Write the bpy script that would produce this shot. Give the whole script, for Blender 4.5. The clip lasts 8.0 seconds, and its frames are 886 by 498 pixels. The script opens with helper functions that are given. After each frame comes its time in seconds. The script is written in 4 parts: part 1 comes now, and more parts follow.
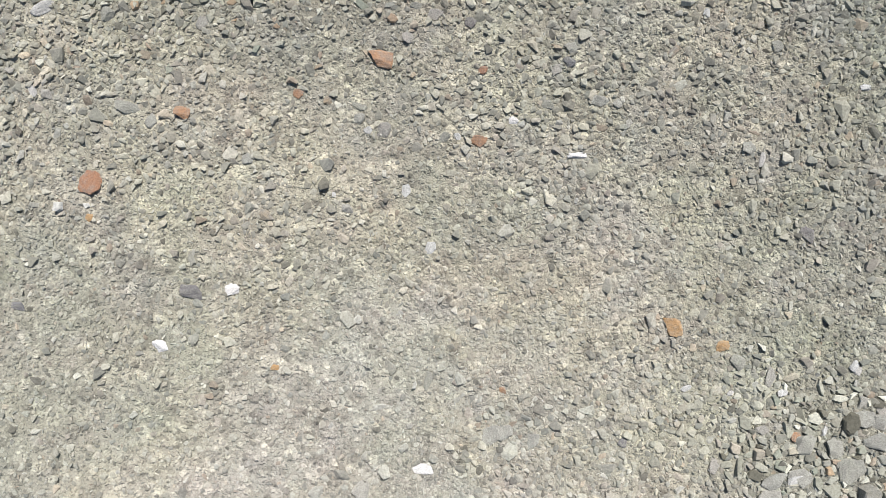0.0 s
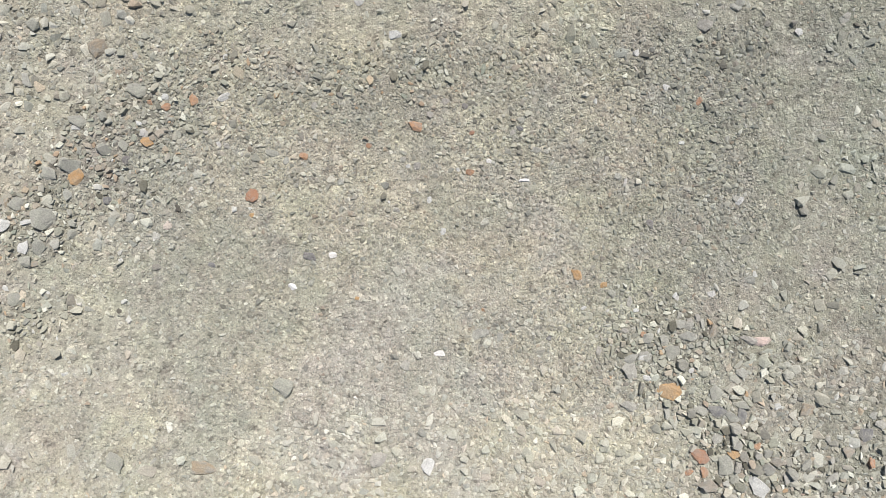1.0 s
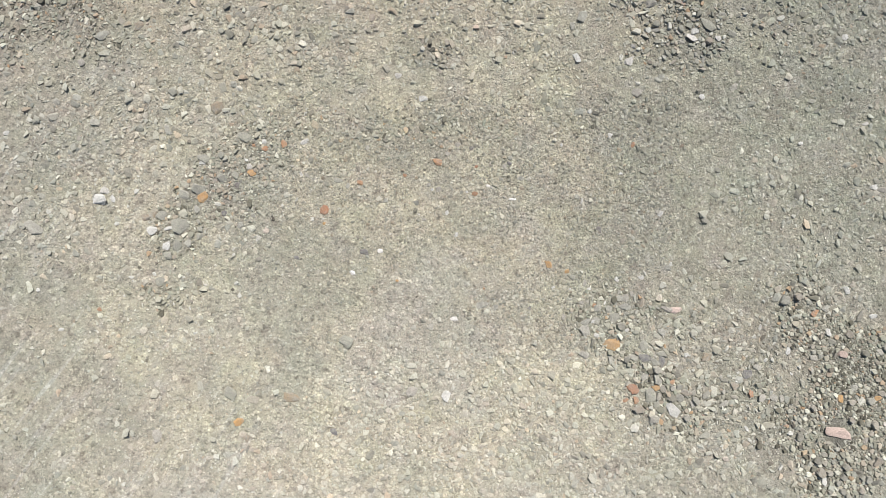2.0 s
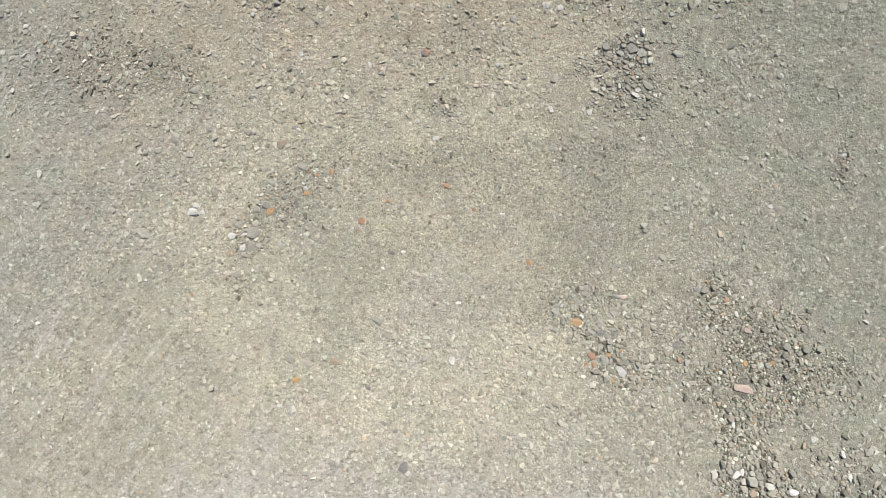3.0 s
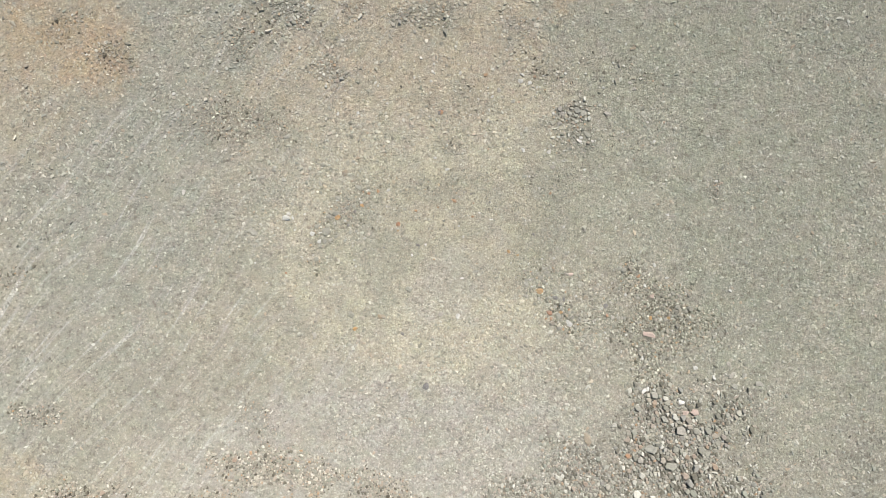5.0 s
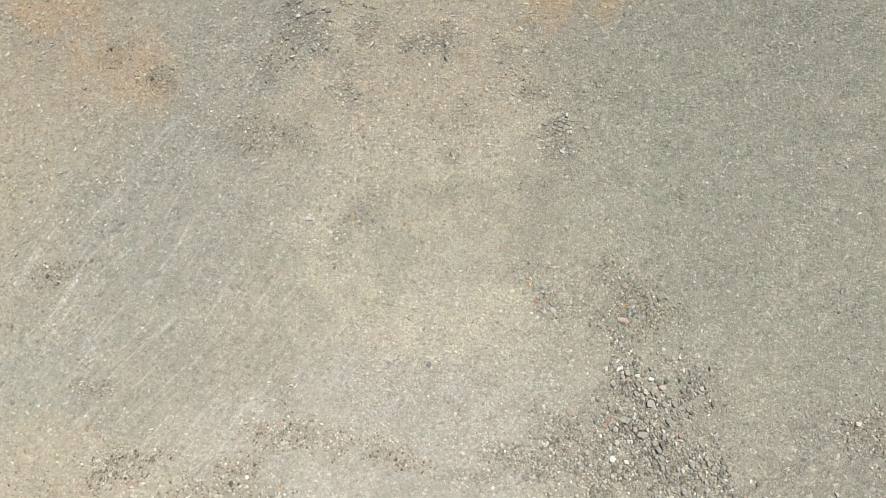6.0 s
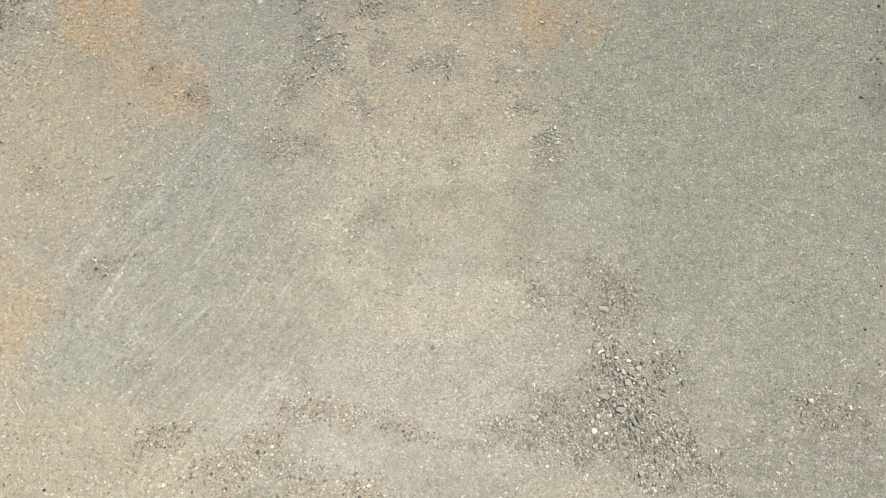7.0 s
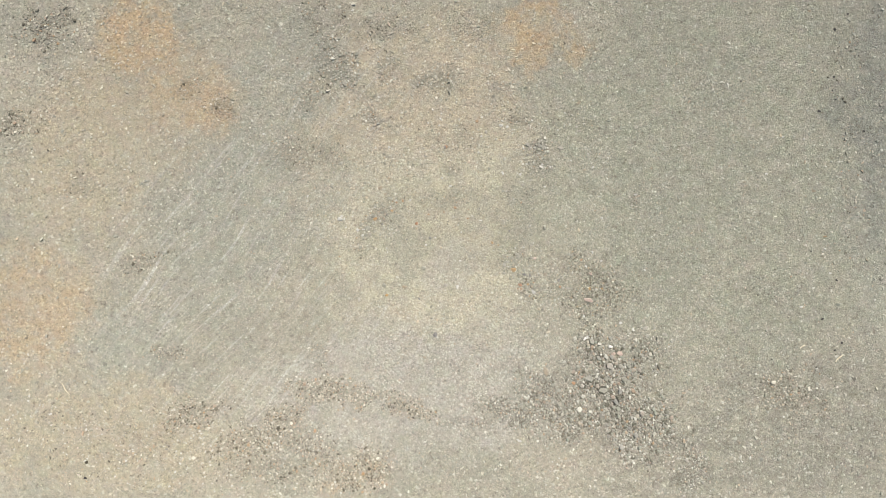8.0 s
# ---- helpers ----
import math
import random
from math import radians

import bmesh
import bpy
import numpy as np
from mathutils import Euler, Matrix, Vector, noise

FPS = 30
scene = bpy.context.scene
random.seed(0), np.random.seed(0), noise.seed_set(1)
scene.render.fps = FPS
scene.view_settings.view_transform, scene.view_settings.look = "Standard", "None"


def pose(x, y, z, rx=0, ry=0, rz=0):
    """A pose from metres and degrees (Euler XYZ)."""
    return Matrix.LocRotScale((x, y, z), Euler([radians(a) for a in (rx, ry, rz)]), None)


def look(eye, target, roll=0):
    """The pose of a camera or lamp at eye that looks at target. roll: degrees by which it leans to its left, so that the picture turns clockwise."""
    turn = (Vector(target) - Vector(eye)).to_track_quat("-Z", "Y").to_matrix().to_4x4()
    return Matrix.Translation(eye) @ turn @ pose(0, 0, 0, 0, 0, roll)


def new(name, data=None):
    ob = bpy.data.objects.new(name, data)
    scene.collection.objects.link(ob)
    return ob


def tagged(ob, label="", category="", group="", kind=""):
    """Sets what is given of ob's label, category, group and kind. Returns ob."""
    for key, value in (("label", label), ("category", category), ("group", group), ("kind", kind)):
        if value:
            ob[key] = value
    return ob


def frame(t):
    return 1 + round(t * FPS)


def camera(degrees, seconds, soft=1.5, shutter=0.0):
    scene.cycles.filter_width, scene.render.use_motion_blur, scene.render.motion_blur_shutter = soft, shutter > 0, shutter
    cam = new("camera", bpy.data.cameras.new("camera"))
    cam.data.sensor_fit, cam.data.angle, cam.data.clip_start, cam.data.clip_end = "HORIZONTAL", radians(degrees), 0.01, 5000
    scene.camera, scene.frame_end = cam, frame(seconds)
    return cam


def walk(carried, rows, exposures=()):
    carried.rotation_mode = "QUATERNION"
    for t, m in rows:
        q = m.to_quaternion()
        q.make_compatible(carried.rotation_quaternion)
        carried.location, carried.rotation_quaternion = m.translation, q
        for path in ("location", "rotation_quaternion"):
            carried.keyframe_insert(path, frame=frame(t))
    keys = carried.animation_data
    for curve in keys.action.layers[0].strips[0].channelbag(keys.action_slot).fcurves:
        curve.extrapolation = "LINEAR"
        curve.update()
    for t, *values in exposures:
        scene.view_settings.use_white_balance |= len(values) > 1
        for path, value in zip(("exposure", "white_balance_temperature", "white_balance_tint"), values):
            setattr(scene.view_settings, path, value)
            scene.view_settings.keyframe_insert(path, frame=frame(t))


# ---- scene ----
# A drone climbs straight up from a gravel yard and looks down on it.
cam = camera(66, 8.0, soft=0.6)
PATH = [
    (0, 0.028, -0.019, 1.091, 0.94, 1.47, -0.07),
    (0.5, 0.026, -0.045, 1.530, 0.71, 1.31, -0.14),
    (1, 0.010, -0.063, 1.969, 0.39, 0.89, -0.24),
    (1.5, 0.001, -0.073, 2.406, 0.19, 1.03, -0.23),
    (2, -0.021, -0.058, 2.856, -0.02, 1.11, -0.26),
    (2.2, -0.034, -0.051, 3.053, 0.01, 1.06, -0.27),
    (3.3, -0.083, -0.092, 4.123, 0.59, 0.59, 0.07),
    (3.5, -0.093, -0.093, 4.332, 0.54, 0.54, 0.07),
    (4, -0.119, -0.086, 4.838, 0.23, 0.45, 0.11),
    (4.5, -0.156, -0.063, 5.313, -0.21, 0.20, 0.08),
    (4.7, -0.162, -0.056, 5.507, -0.33, 0.23, 0.07),
    (5.8, -0.044, -0.057, 6.489, -0.65, 1.38, 0.07),
    (6, -0.034, -0.059, 6.667, -0.67, 1.43, 0.07),
    (6.5, -0.035, -0.050, 7.119, -0.84, 1.42, 0.14),
    (7, -0.042, -0.050, 7.560, -0.94, 1.41, 0.20),
    (7.5, -0.056, -0.047, 7.998, -1.02, 1.32, 0.23),
    (8, -0.031, -0.040, 8.436, -1.12, 1.46, 0.26),
]
# the picture starts a little cooler and warms as the view widens
EXPOSURES = [(0.0, 0.30, 6000, 14.6), (1.5, 0.33, 6140, 14.2), (4.5, 0.37, 6280, 12.8), (8.0, 0.41, 6450, 12.2)]
walk(cam, [(t, pose(x, y, z, rx, ry, rz)) for t, x, y, z, rx, ry, rz in PATH], EXPOSURES)

# ---- light: high sun, clear sky ----
SUN_WAY = Vector((0.15, 0.52, 0.84))
world = bpy.data.worlds.new("sky")
scene.world = world
world.use_nodes = True
wn = world.node_tree
sky = wn.nodes.new("ShaderNodeTexSky")
sky.sky_type, sky.sun_disc = "NISHITA", False
sky.sun_elevation = math.asin(SUN_WAY.normalized().z)
sky.sun_rotation = math.atan2(SUN_WAY.x, SUN_WAY.y)
wn.links.new(sky.outputs[0], wn.nodes["Background"].inputs[0])
wn.nodes["Background"].inputs[1].default_value = 0.065
sun = new("sun", bpy.data.lights.new("sun", "SUN"))
sun.data.energy, sun.data.angle, sun.data.color = 4.35, radians(0.5), (1.0, 0.975, 0.955)
sun.matrix_world = look(SUN_WAY * 30, (0, 0, 0))

# ---- ground tints and painted vignette: x, y, half length, half width, turn, colour, strength ----
TAN, GREY, BLUE = (0.375, 0.328, 0.222), (0.280, 0.278, 0.201), (0.302, 0.295, 0.223)
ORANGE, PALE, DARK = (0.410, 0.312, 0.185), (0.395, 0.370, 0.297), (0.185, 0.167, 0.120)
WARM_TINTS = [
    # first patch: tan soil, brightened to carry the lens's bright centre
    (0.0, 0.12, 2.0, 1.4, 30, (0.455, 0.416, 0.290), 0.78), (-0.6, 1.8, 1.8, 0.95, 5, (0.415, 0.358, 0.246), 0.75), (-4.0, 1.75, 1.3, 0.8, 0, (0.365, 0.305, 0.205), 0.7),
    (-4.1, 2.45, 0.62, 0.48, 0, ORANGE, 0.85), (-3.2, 1.75, 0.75, 0.42, 10, ORANGE, 0.5), (-5.4, -1.0, 0.85, 0.85, 0, ORANGE, 0.55),
    (0.85, 2.45, 0.48, 0.45, 0, ORANGE, 0.85), (-4.6, -2.6, 2.0, 0.75, 0, TAN, 0.75), (-4.75, 0.9, 1.0, 1.1, 0, TAN, 0.75), (-1.3, -3.1, 0.4, 0.2, 0, ORANGE, 0.4),
]
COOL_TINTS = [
    # first patch: the sun's hotspot, painted pale on the ground
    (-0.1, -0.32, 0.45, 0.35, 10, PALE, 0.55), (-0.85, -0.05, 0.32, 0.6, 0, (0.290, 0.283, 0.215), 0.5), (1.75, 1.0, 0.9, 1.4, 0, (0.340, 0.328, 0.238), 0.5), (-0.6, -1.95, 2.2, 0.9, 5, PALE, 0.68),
    # last patch: dark bluish edge ground, lens vignette mixed into its colour
    (3.2, 0.6, 2.5, 2.8, 0, GREY, 0.75), (0.85, 0.15, 0.40, 0.75, -15, GREY, 0.4), (5.1, 0.8, 0.6, 2.6, 0, BLUE, 0.9), (5.05, 1.5, 0.5, 1.7, 0, (0.20, 0.20, 0.158), 0.65),
]
BLUISH_TINTS = [
    (-2.95, 0.15, 0.90, 1.25, -25, BLUE, 0.85), (-4.1, -1.4, 0.7, 0.55, 15, BLUE, 0.9), (-2.2, 2.0, 0.80, 0.70, 40, BLUE, 0.75), (0.9, 1.95, 0.4, 0.2, 0, BLUE, 0.6),
    # DARK under the heaps; last patch brownish, darkened for the lens's dark corner
    (1.75, -1.95, 0.75, 0.65, 30, DARK, 0.35), (1.4, -0.65, 0.7, 0.25, -10, DARK, 0.25), (3.9, -2.5, 2.2, 0.9, 10, (0.252, 0.240, 0.179), 0.75),
]
TINTS = WARM_TINTS + COOL_TINTS + BLUISH_TINTS


def node(nt, kind, at=None, **values):
    n = nt.nodes.new(kind)
    for key, v in values.items():
        n.inputs[key.replace("_", " ")].default_value = v
    for key, source in (at or {}).items():
        nt.links.new(source, n.inputs[key])
    return n


def math_node(nt, op, a, b=None, clamp=False):
    n = nt.nodes.new("ShaderNodeMath")
    n.operation, n.use_clamp = op, clamp
    for i, v in enumerate((a, b)):
        if v is None:
            continue
        if isinstance(v, (int, float)):
            n.inputs[i].default_value = v
        else:
            nt.links.new(v, n.inputs[i])
    return n.outputs[0]


def vec_node(nt, op, a, b=None):
    n = nt.nodes.new("ShaderNodeVectorMath")
    n.operation = op
    for i, v in enumerate((a, b)):
        if v is None:
            continue
        if isinstance(v, tuple):
            n.inputs[i].default_value = v
        elif isinstance(v, (int, float)):
            n.inputs["Scale"].default_value = v
        else:
            nt.links.new(v, n.inputs[i])
    return n.outputs["Value"] if op == "LENGTH" else n.outputs["Vector"]


def mix_node(nt, factor, a, b, blend="MIX"):
    n = nt.nodes.new("ShaderNodeMix")
    n.data_type, n.blend_type, n.clamp_factor = "RGBA", blend, True
    for socket, v in ((n.inputs[0], factor), (n.inputs[6], a), (n.inputs[7], b)):
        if isinstance(v, tuple):
            socket.default_value = (*v, 1.0)
        elif isinstance(v, (int, float)):
            socket.default_value = v
        else:
            nt.links.new(v, socket)
    return n.outputs[2]


def span(nt, value, lo, hi, to_lo=0.0, to_hi=1.0, smooth=True):
    n = nt.nodes.new("ShaderNodeMapRange")
    n.interpolation_type = "SMOOTHSTEP" if smooth else "LINEAR"
    nt.links.new(value, n.inputs[0])
    for i, v in enumerate((lo, hi, to_lo, to_hi)):
        n.inputs[i + 1].default_value = v
    return n.outputs[0]


def soil_group():
    """The colour of the yard's dust and stone, place by place, with painted vignette and sun hotspot."""
    g = bpy.data.node_groups.new("soil_tint", "ShaderNodeTree")
    g.interface.new_socket("Color", in_out="OUTPUT", socket_type="NodeSocketColor")
    out = g.nodes.new("NodeGroupOutput")
    at = g.nodes.new("ShaderNodeTexCoord").outputs["Object"]
    swirl = node(g, "ShaderNodeTexNoise", {"Vector": at}, Scale=1.6, Detail=7.0, Roughness=0.7)
    push = vec_node(g, "SCALE", vec_node(g, "SUBTRACT", swirl.outputs["Color"], (0.5, 0.5, 0.5)), 2.0)
    flat = vec_node(g, "MULTIPLY", vec_node(g, "ADD", at, push), (1, 1, 0))
    wide = node(g, "ShaderNodeTexNoise", {"Vector": at}, Scale=0.9, Detail=6.0, Roughness=0.6)
    colour = mix_node(g, span(g, wide.outputs["Fac"], 0.36, 0.64), (0.300, 0.284, 0.211), (0.355, 0.325, 0.238))
    broken = node(g, "ShaderNodeTexNoise", {"Vector": at}, Scale=4.5, Detail=6.0, Roughness=0.65)
    ragged = span(g, broken.outputs["Fac"], 0.38, 0.61, 0.5, 1.3)
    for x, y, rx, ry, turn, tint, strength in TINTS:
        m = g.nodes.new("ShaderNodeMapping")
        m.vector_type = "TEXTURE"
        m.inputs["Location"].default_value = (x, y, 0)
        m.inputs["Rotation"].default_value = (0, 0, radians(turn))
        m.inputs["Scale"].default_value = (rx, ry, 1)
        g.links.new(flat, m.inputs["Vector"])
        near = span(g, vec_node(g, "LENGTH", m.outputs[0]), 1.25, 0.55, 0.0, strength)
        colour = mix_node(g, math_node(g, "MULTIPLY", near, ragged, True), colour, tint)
    # scrape marks of tyres and blades, running across the yard
    m = g.nodes.new("ShaderNodeMapping")
    m.vector_type = "TEXTURE"
    m.inputs["Rotation"].default_value = (0, 0, radians(52))
    m.inputs["Scale"].default_value = (1.5, 0.055, 1)
    bend = node(g, "ShaderNodeTexNoise", {"Vector": at}, Scale=0.5, Detail=1.0)
    g.links.new(vec_node(g, "ADD", at, vec_node(g, "SCALE", bend.outputs["Color"], 0.7)), m.inputs["Vector"])
    lines = node(g, "ShaderNodeTexNoise", {"Vector": m.outputs[0]}, Scale=1.6, Detail=4.0, Roughness=0.6)
    where = None
    for x, y, rx, ry, strength in ((-2.9, -0.7, 1.9, 2.3, 1.0), (-1.5, 1.9, 1.3, 1.2, 0.7), (-1.0, -1.4, 1.0, 1.0, 0.6)):
        z = g.nodes.new("ShaderNodeMapping")
        z.vector_type = "TEXTURE"
        z.inputs["Location"].default_value, z.inputs["Scale"].default_value = (x, y, 0), (rx, ry, 1)
        g.links.new(flat, z.inputs["Vector"])
        one = span(g, vec_node(g, "LENGTH", z.outputs[0]), 1.15, 0.5, 0.0, strength)
        where = one if where is None else math_node(g, "MAXIMUM", where, one)
    mark = math_node(g, "MULTIPLY", span(g, lines.outputs["Fac"], 0.535, 0.72), where)
    colour = mix_node(g, math_node(g, "MULTIPLY", mark, 0.72), colour, (0.46, 0.44, 0.375))
    rut = math_node(g, "MULTIPLY", span(g, lines.outputs["Fac"], 0.47, 0.30), where)
    colour = mix_node(g, math_node(g, "MULTIPLY", rut, 0.35), colour, (0.215, 0.20, 0.155))
    # dark fines and pale dust at the scale of a hand
    small = node(g, "ShaderNodeTexNoise", {"Vector": at}, Scale=9.0, Detail=5.0, Roughness=0.62)
    colour = mix_node(g, span(g, small.outputs["Fac"], 0.54, 0.74, 0.0, 0.36), colour, (0.17, 0.15, 0.115))
    colour = mix_node(g, span(g, small.outputs["Fac"], 0.46, 0.30, 0.0, 0.20), colour, (0.44, 0.42, 0.345))
    spots = node(g, "ShaderNodeTexNoise", {"Vector": at}, Scale=24.0, Detail=3.0, Roughness=0.6)
    amount = span(g, broken.outputs["Fac"], 0.35, 0.60, 0.25, 1.0)
    colour = mix_node(g, math_node(g, "MULTIPLY", span(g, spots.outputs["Fac"], 0.54, 0.70, 0.0, 0.66), amount), colour, (0.175, 0.152, 0.112))
    colour = mix_node(g, span(g, spots.outputs["Fac"], 0.46, 0.30, 0.0, 0.28), colour, (0.45, 0.425, 0.345))
    # faint drift between greenish, bluish and pinkish stone
    hue = node(g, "ShaderNodeTexNoise", {"Vector": at}, Scale=6.5, Detail=4.0, Roughness=0.7)
    drift = vec_node(g, "ADD", vec_node(g, "SCALE", vec_node(g, "SUBTRACT", hue.outputs["Color"], (0.5, 0.5, 0.5)), 0.15), (1.0, 1.0, 1.0))
    colour = mix_node(g, 1.0, colour, drift, "MULTIPLY")
    g.links.new(colour, out.inputs[0])
    return g


SOIL = soil_group()


def begin(name, roughness=0.95, specular=0.2):
    m = bpy.data.materials.new(name)
    m.use_nodes = True
    nt = m.node_tree
    b = nt.nodes["Principled BSDF"]
    b.inputs["Roughness"].default_value = roughness
    b.inputs["Specular IOR Level"].default_value = specular
    b.inputs["Diffuse Roughness"].default_value = 1.0
    return m, nt, b


def soil_colour(nt):
    n = nt.nodes.new("ShaderNodeGroup")
    n.node_tree = SOIL
    return n.outputs[0]


def ground_material():
    """Packed dust with grains and small pebbles bedded in it."""
    m, nt, b = begin("packed_gravel")
    at = nt.nodes.new("ShaderNodeTexCoord").outputs["Object"]
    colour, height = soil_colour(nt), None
    for scale, lo, hi, share, rise in ((420, 0.70, 1.24, 0.80, 0.0022), (185, 0.68, 1.34, 0.65, 0.0040), (82, 0.68, 1.38, 0.52, 0.0062), (40, 0.74, 1.34, 0.48, 0.0085), (22, 0.90, 1.11, 0.60, 0.0050)):
        wob = node(nt, "ShaderNodeTexNoise", {"Vector": at}, Scale=scale * 1.1, Detail=2.0)
        place = vec_node(nt, "ADD", at, vec_node(nt, "SCALE", wob.outputs["Color"], 0.45 / scale))
        v = node(nt, "ShaderNodeTexVoronoi", {"Vector": place}, Scale=float(scale), Randomness=1.0)
        pick = nt.nodes.new("ShaderNodeSeparateColor")
        nt.links.new(v.outputs["Color"], pick.inputs[0])
        there = math_node(nt, "LESS_THAN", pick.outputs[2], share)
        body = math_node(nt, "MULTIPLY", there, span(nt, v.outputs["Distance"], 0.62, 0.36))
        shade = span(nt, pick.outputs[0], 0.0, 1.0, lo, hi, False)
        colour = mix_node(nt, body, colour, mix_node(nt, 1.0, colour, shade, "MULTIPLY"))
        up = math_node(nt, "MULTIPLY", body, span(nt, pick.outputs[1], 0.0, 1.0, 0.35 * rise, rise, False))
        height = up if height is None else math_node(nt, "ADD", height, up)
    bump = nt.nodes.new("ShaderNodeBump")
    bump.inputs["Strength"].default_value, bump.inputs["Distance"].default_value = 0.8, 1.0
    nt.links.new(height, bump.inputs["Height"])
    # shade between the heaped stones, painted dark into the ground colour
    loose = nt.nodes.new("ShaderNodeAttribute")
    loose.attribute_name = "loose"
    colour = mix_node(nt, math_node(nt, "MULTIPLY", loose.outputs["Fac"], 0.8), colour, (0.110, 0.104, 0.082))
    nt.links.new(colour, b.inputs["Base Color"])
    nt.links.new(bump.outputs[0], b.inputs["Normal"])
    return m


def ramp(nt, value, stops):
    n = nt.nodes.new("ShaderNodeValToRGB")
    nt.links.new(value, n.inputs[0])
    e = n.color_ramp.elements
    while len(e) < len(stops):
        e.new(0.5)
    for k, (p, c) in zip(e, stops):
        k.position, k.color = p, (*c, 1.0)
    return n.outputs[0]


def gravel_material(name, soil, stops, lift=1.0, least=0.62, most=1.46):
    """Loose stone; soil is how much of the dust's tint it takes."""
    m, nt, b = begin(name, 0.9, 0.25)
    g = nt.nodes.new("ShaderNodeNewGeometry")
    at = nt.nodes.new("ShaderNodeTexCoord").outputs["Object"]
    pick = g.outputs["Random Per Island"]
    own = ramp(nt, pick, stops)
    again = math_node(nt, "FRACT", math_node(nt, "MULTIPLY", pick, 57.31))
    tint = mix_node(nt, 1.0, soil_colour(nt), span(nt, again, 0.0, 1.0, least, most, False), "MULTIPLY")
    colour = mix_node(nt, soil, own, tint)
    fine = node(nt, "ShaderNodeTexNoise", {"Vector": at}, Scale=260.0, Detail=4.0, Roughness=0.7)
    colour = mix_node(nt, 1.0, colour, span(nt, fine.outputs["Fac"], 0.25, 0.75, 0.74 * lift, 1.24 * lift), "MULTIPLY")
    bump = nt.nodes.new("ShaderNodeBump")
    bump.inputs["Strength"].default_value, bump.inputs["Distance"].default_value = 0.5, 0.002
    nt.links.new(fine.outputs["Fac"], bump.inputs["Height"])
    nt.links.new(colour, b.inputs["Base Color"])
    nt.links.new(bump.outputs[0], b.inputs["Normal"])
    return m


def stone_material(name, colours, dust=(0.33, 0.31, 0.245), grain=1.0, dusty=0.8):
    m, nt, b = begin(name, 0.85, 0.3)
    info = nt.nodes.new("ShaderNodeObjectInfo")
    at = nt.nodes.new("ShaderNodeTexCoord").outputs["Object"]
    place = vec_node(nt, "ADD", at, info.outputs["Location"])
    big = node(nt, "ShaderNodeTexNoise", {"Vector": place}, Scale=2.4 * grain, Detail=6.0, Roughness=0.68)
    fine = node(nt, "ShaderNodeTexNoise", {"Vector": place}, Scale=16.0 * grain, Detail=5.0, Roughness=0.7)
    colour = ramp(nt, info.outputs["Random"], [(i / (len(colours) - 1), c) for i, c in enumerate(colours)])
    colour = mix_node(nt, span(nt, big.outputs["Fac"], 0.40, 0.64, 0.04, dusty), colour, dust)
    colour = mix_node(nt, 1.0, colour, span(nt, fine.outputs["Fac"], 0.25, 0.75, 0.64, 1.26), "MULTIPLY")
    bump = nt.nodes.new("ShaderNodeBump")
    bump.inputs["Strength"].default_value, bump.inputs["Distance"].default_value = 0.7, 0.006
    nt.links.new(math_node(nt, "ADD", big.outputs["Fac"], math_node(nt, "MULTIPLY", fine.outputs["Fac"], 0.4)), bump.inputs["Height"])
    nt.links.new(colour, b.inputs["Base Color"])
    nt.links.new(bump.outputs[0], b.inputs["Normal"])
    return m


GROUND = ground_material()
BROKEN = [(0.0, (0.07, 0.063, 0.046)), (0.12, (0.15, 0.138, 0.104)), (0.22, (0.265, 0.255, 0.203)), (0.31, (0.37, 0.355, 0.285)), (0.40, (0.29, 0.305, 0.245)), (0.48, (0.42, 0.355, 0.285)),
          (0.56, (0.31, 0.30, 0.262)), (0.66, (0.44, 0.42, 0.345)), (0.74, (0.36, 0.345, 0.28)), (0.80, (0.37, 0.30, 0.235)), (0.84, (0.43, 0.29, 0.17)), (0.87, (0.46, 0.43, 0.35)), (0.93, (0.56, 0.54, 0.46)), (1.0, (0.70, 0.68, 0.59))]
YARD = [(0.0, (0.10, 0.092, 0.068)), (0.10, (0.19, 0.18, 0.142)), (0.22, (0.27, 0.285, 0.232)), (0.34, (0.34, 0.325, 0.250)), (0.46, (0.31, 0.31, 0.248)), (0.58, (0.40, 0.385, 0.288)),
        (0.68, (0.41, 0.345, 0.269)), (0.76, (0.37, 0.385, 0.317)), (0.85, (0.46, 0.44, 0.345)), (0.885, (0.42, 0.28, 0.165)), (0.91, (0.44, 0.42, 0.331)), (0.95, (0.56, 0.54, 0.435)), (1.0, (0.70, 0.68, 0.567))]
LOOSE = gravel_material("loose_gravel_stone", 0.60, YARD, 0.98, 0.50, 1.52)
BEDDED = gravel_material("bedded_gravel_stone", 0.50, YARD[1:], 1.06, 0.70, 1.62)
CRUSHED = gravel_material("crushed_stone", 0.16, [(p, (c[0], c[1], 0.90 * c[2])) for p, c in BROKEN], 1.06)
STREWN = gravel_material("strewn_pebble_stone", 0.1, [(0.0, (0.09, 0.08, 0.06)), (0.2, (0.19, 0.165, 0.12)), (0.32, (0.32, 0.295, 0.225)), (0.45, (0.48, 0.455, 0.37)), (0.86, (0.60, 0.58, 0.49)), (0.93, (0.45, 0.31, 0.2)), (1.0, (0.72, 0.70, 0.61))])
PALER = gravel_material("pale_pebble_stone", 0.12, [(0.0, (0.13, 0.115, 0.085)), (0.2, (0.24, 0.215, 0.165)), (0.3, (0.42, 0.395, 0.31)), (0.55, (0.50, 0.48, 0.39)), (0.8, (0.60, 0.58, 0.49)), (1.0, (0.72, 0.70, 0.61))])
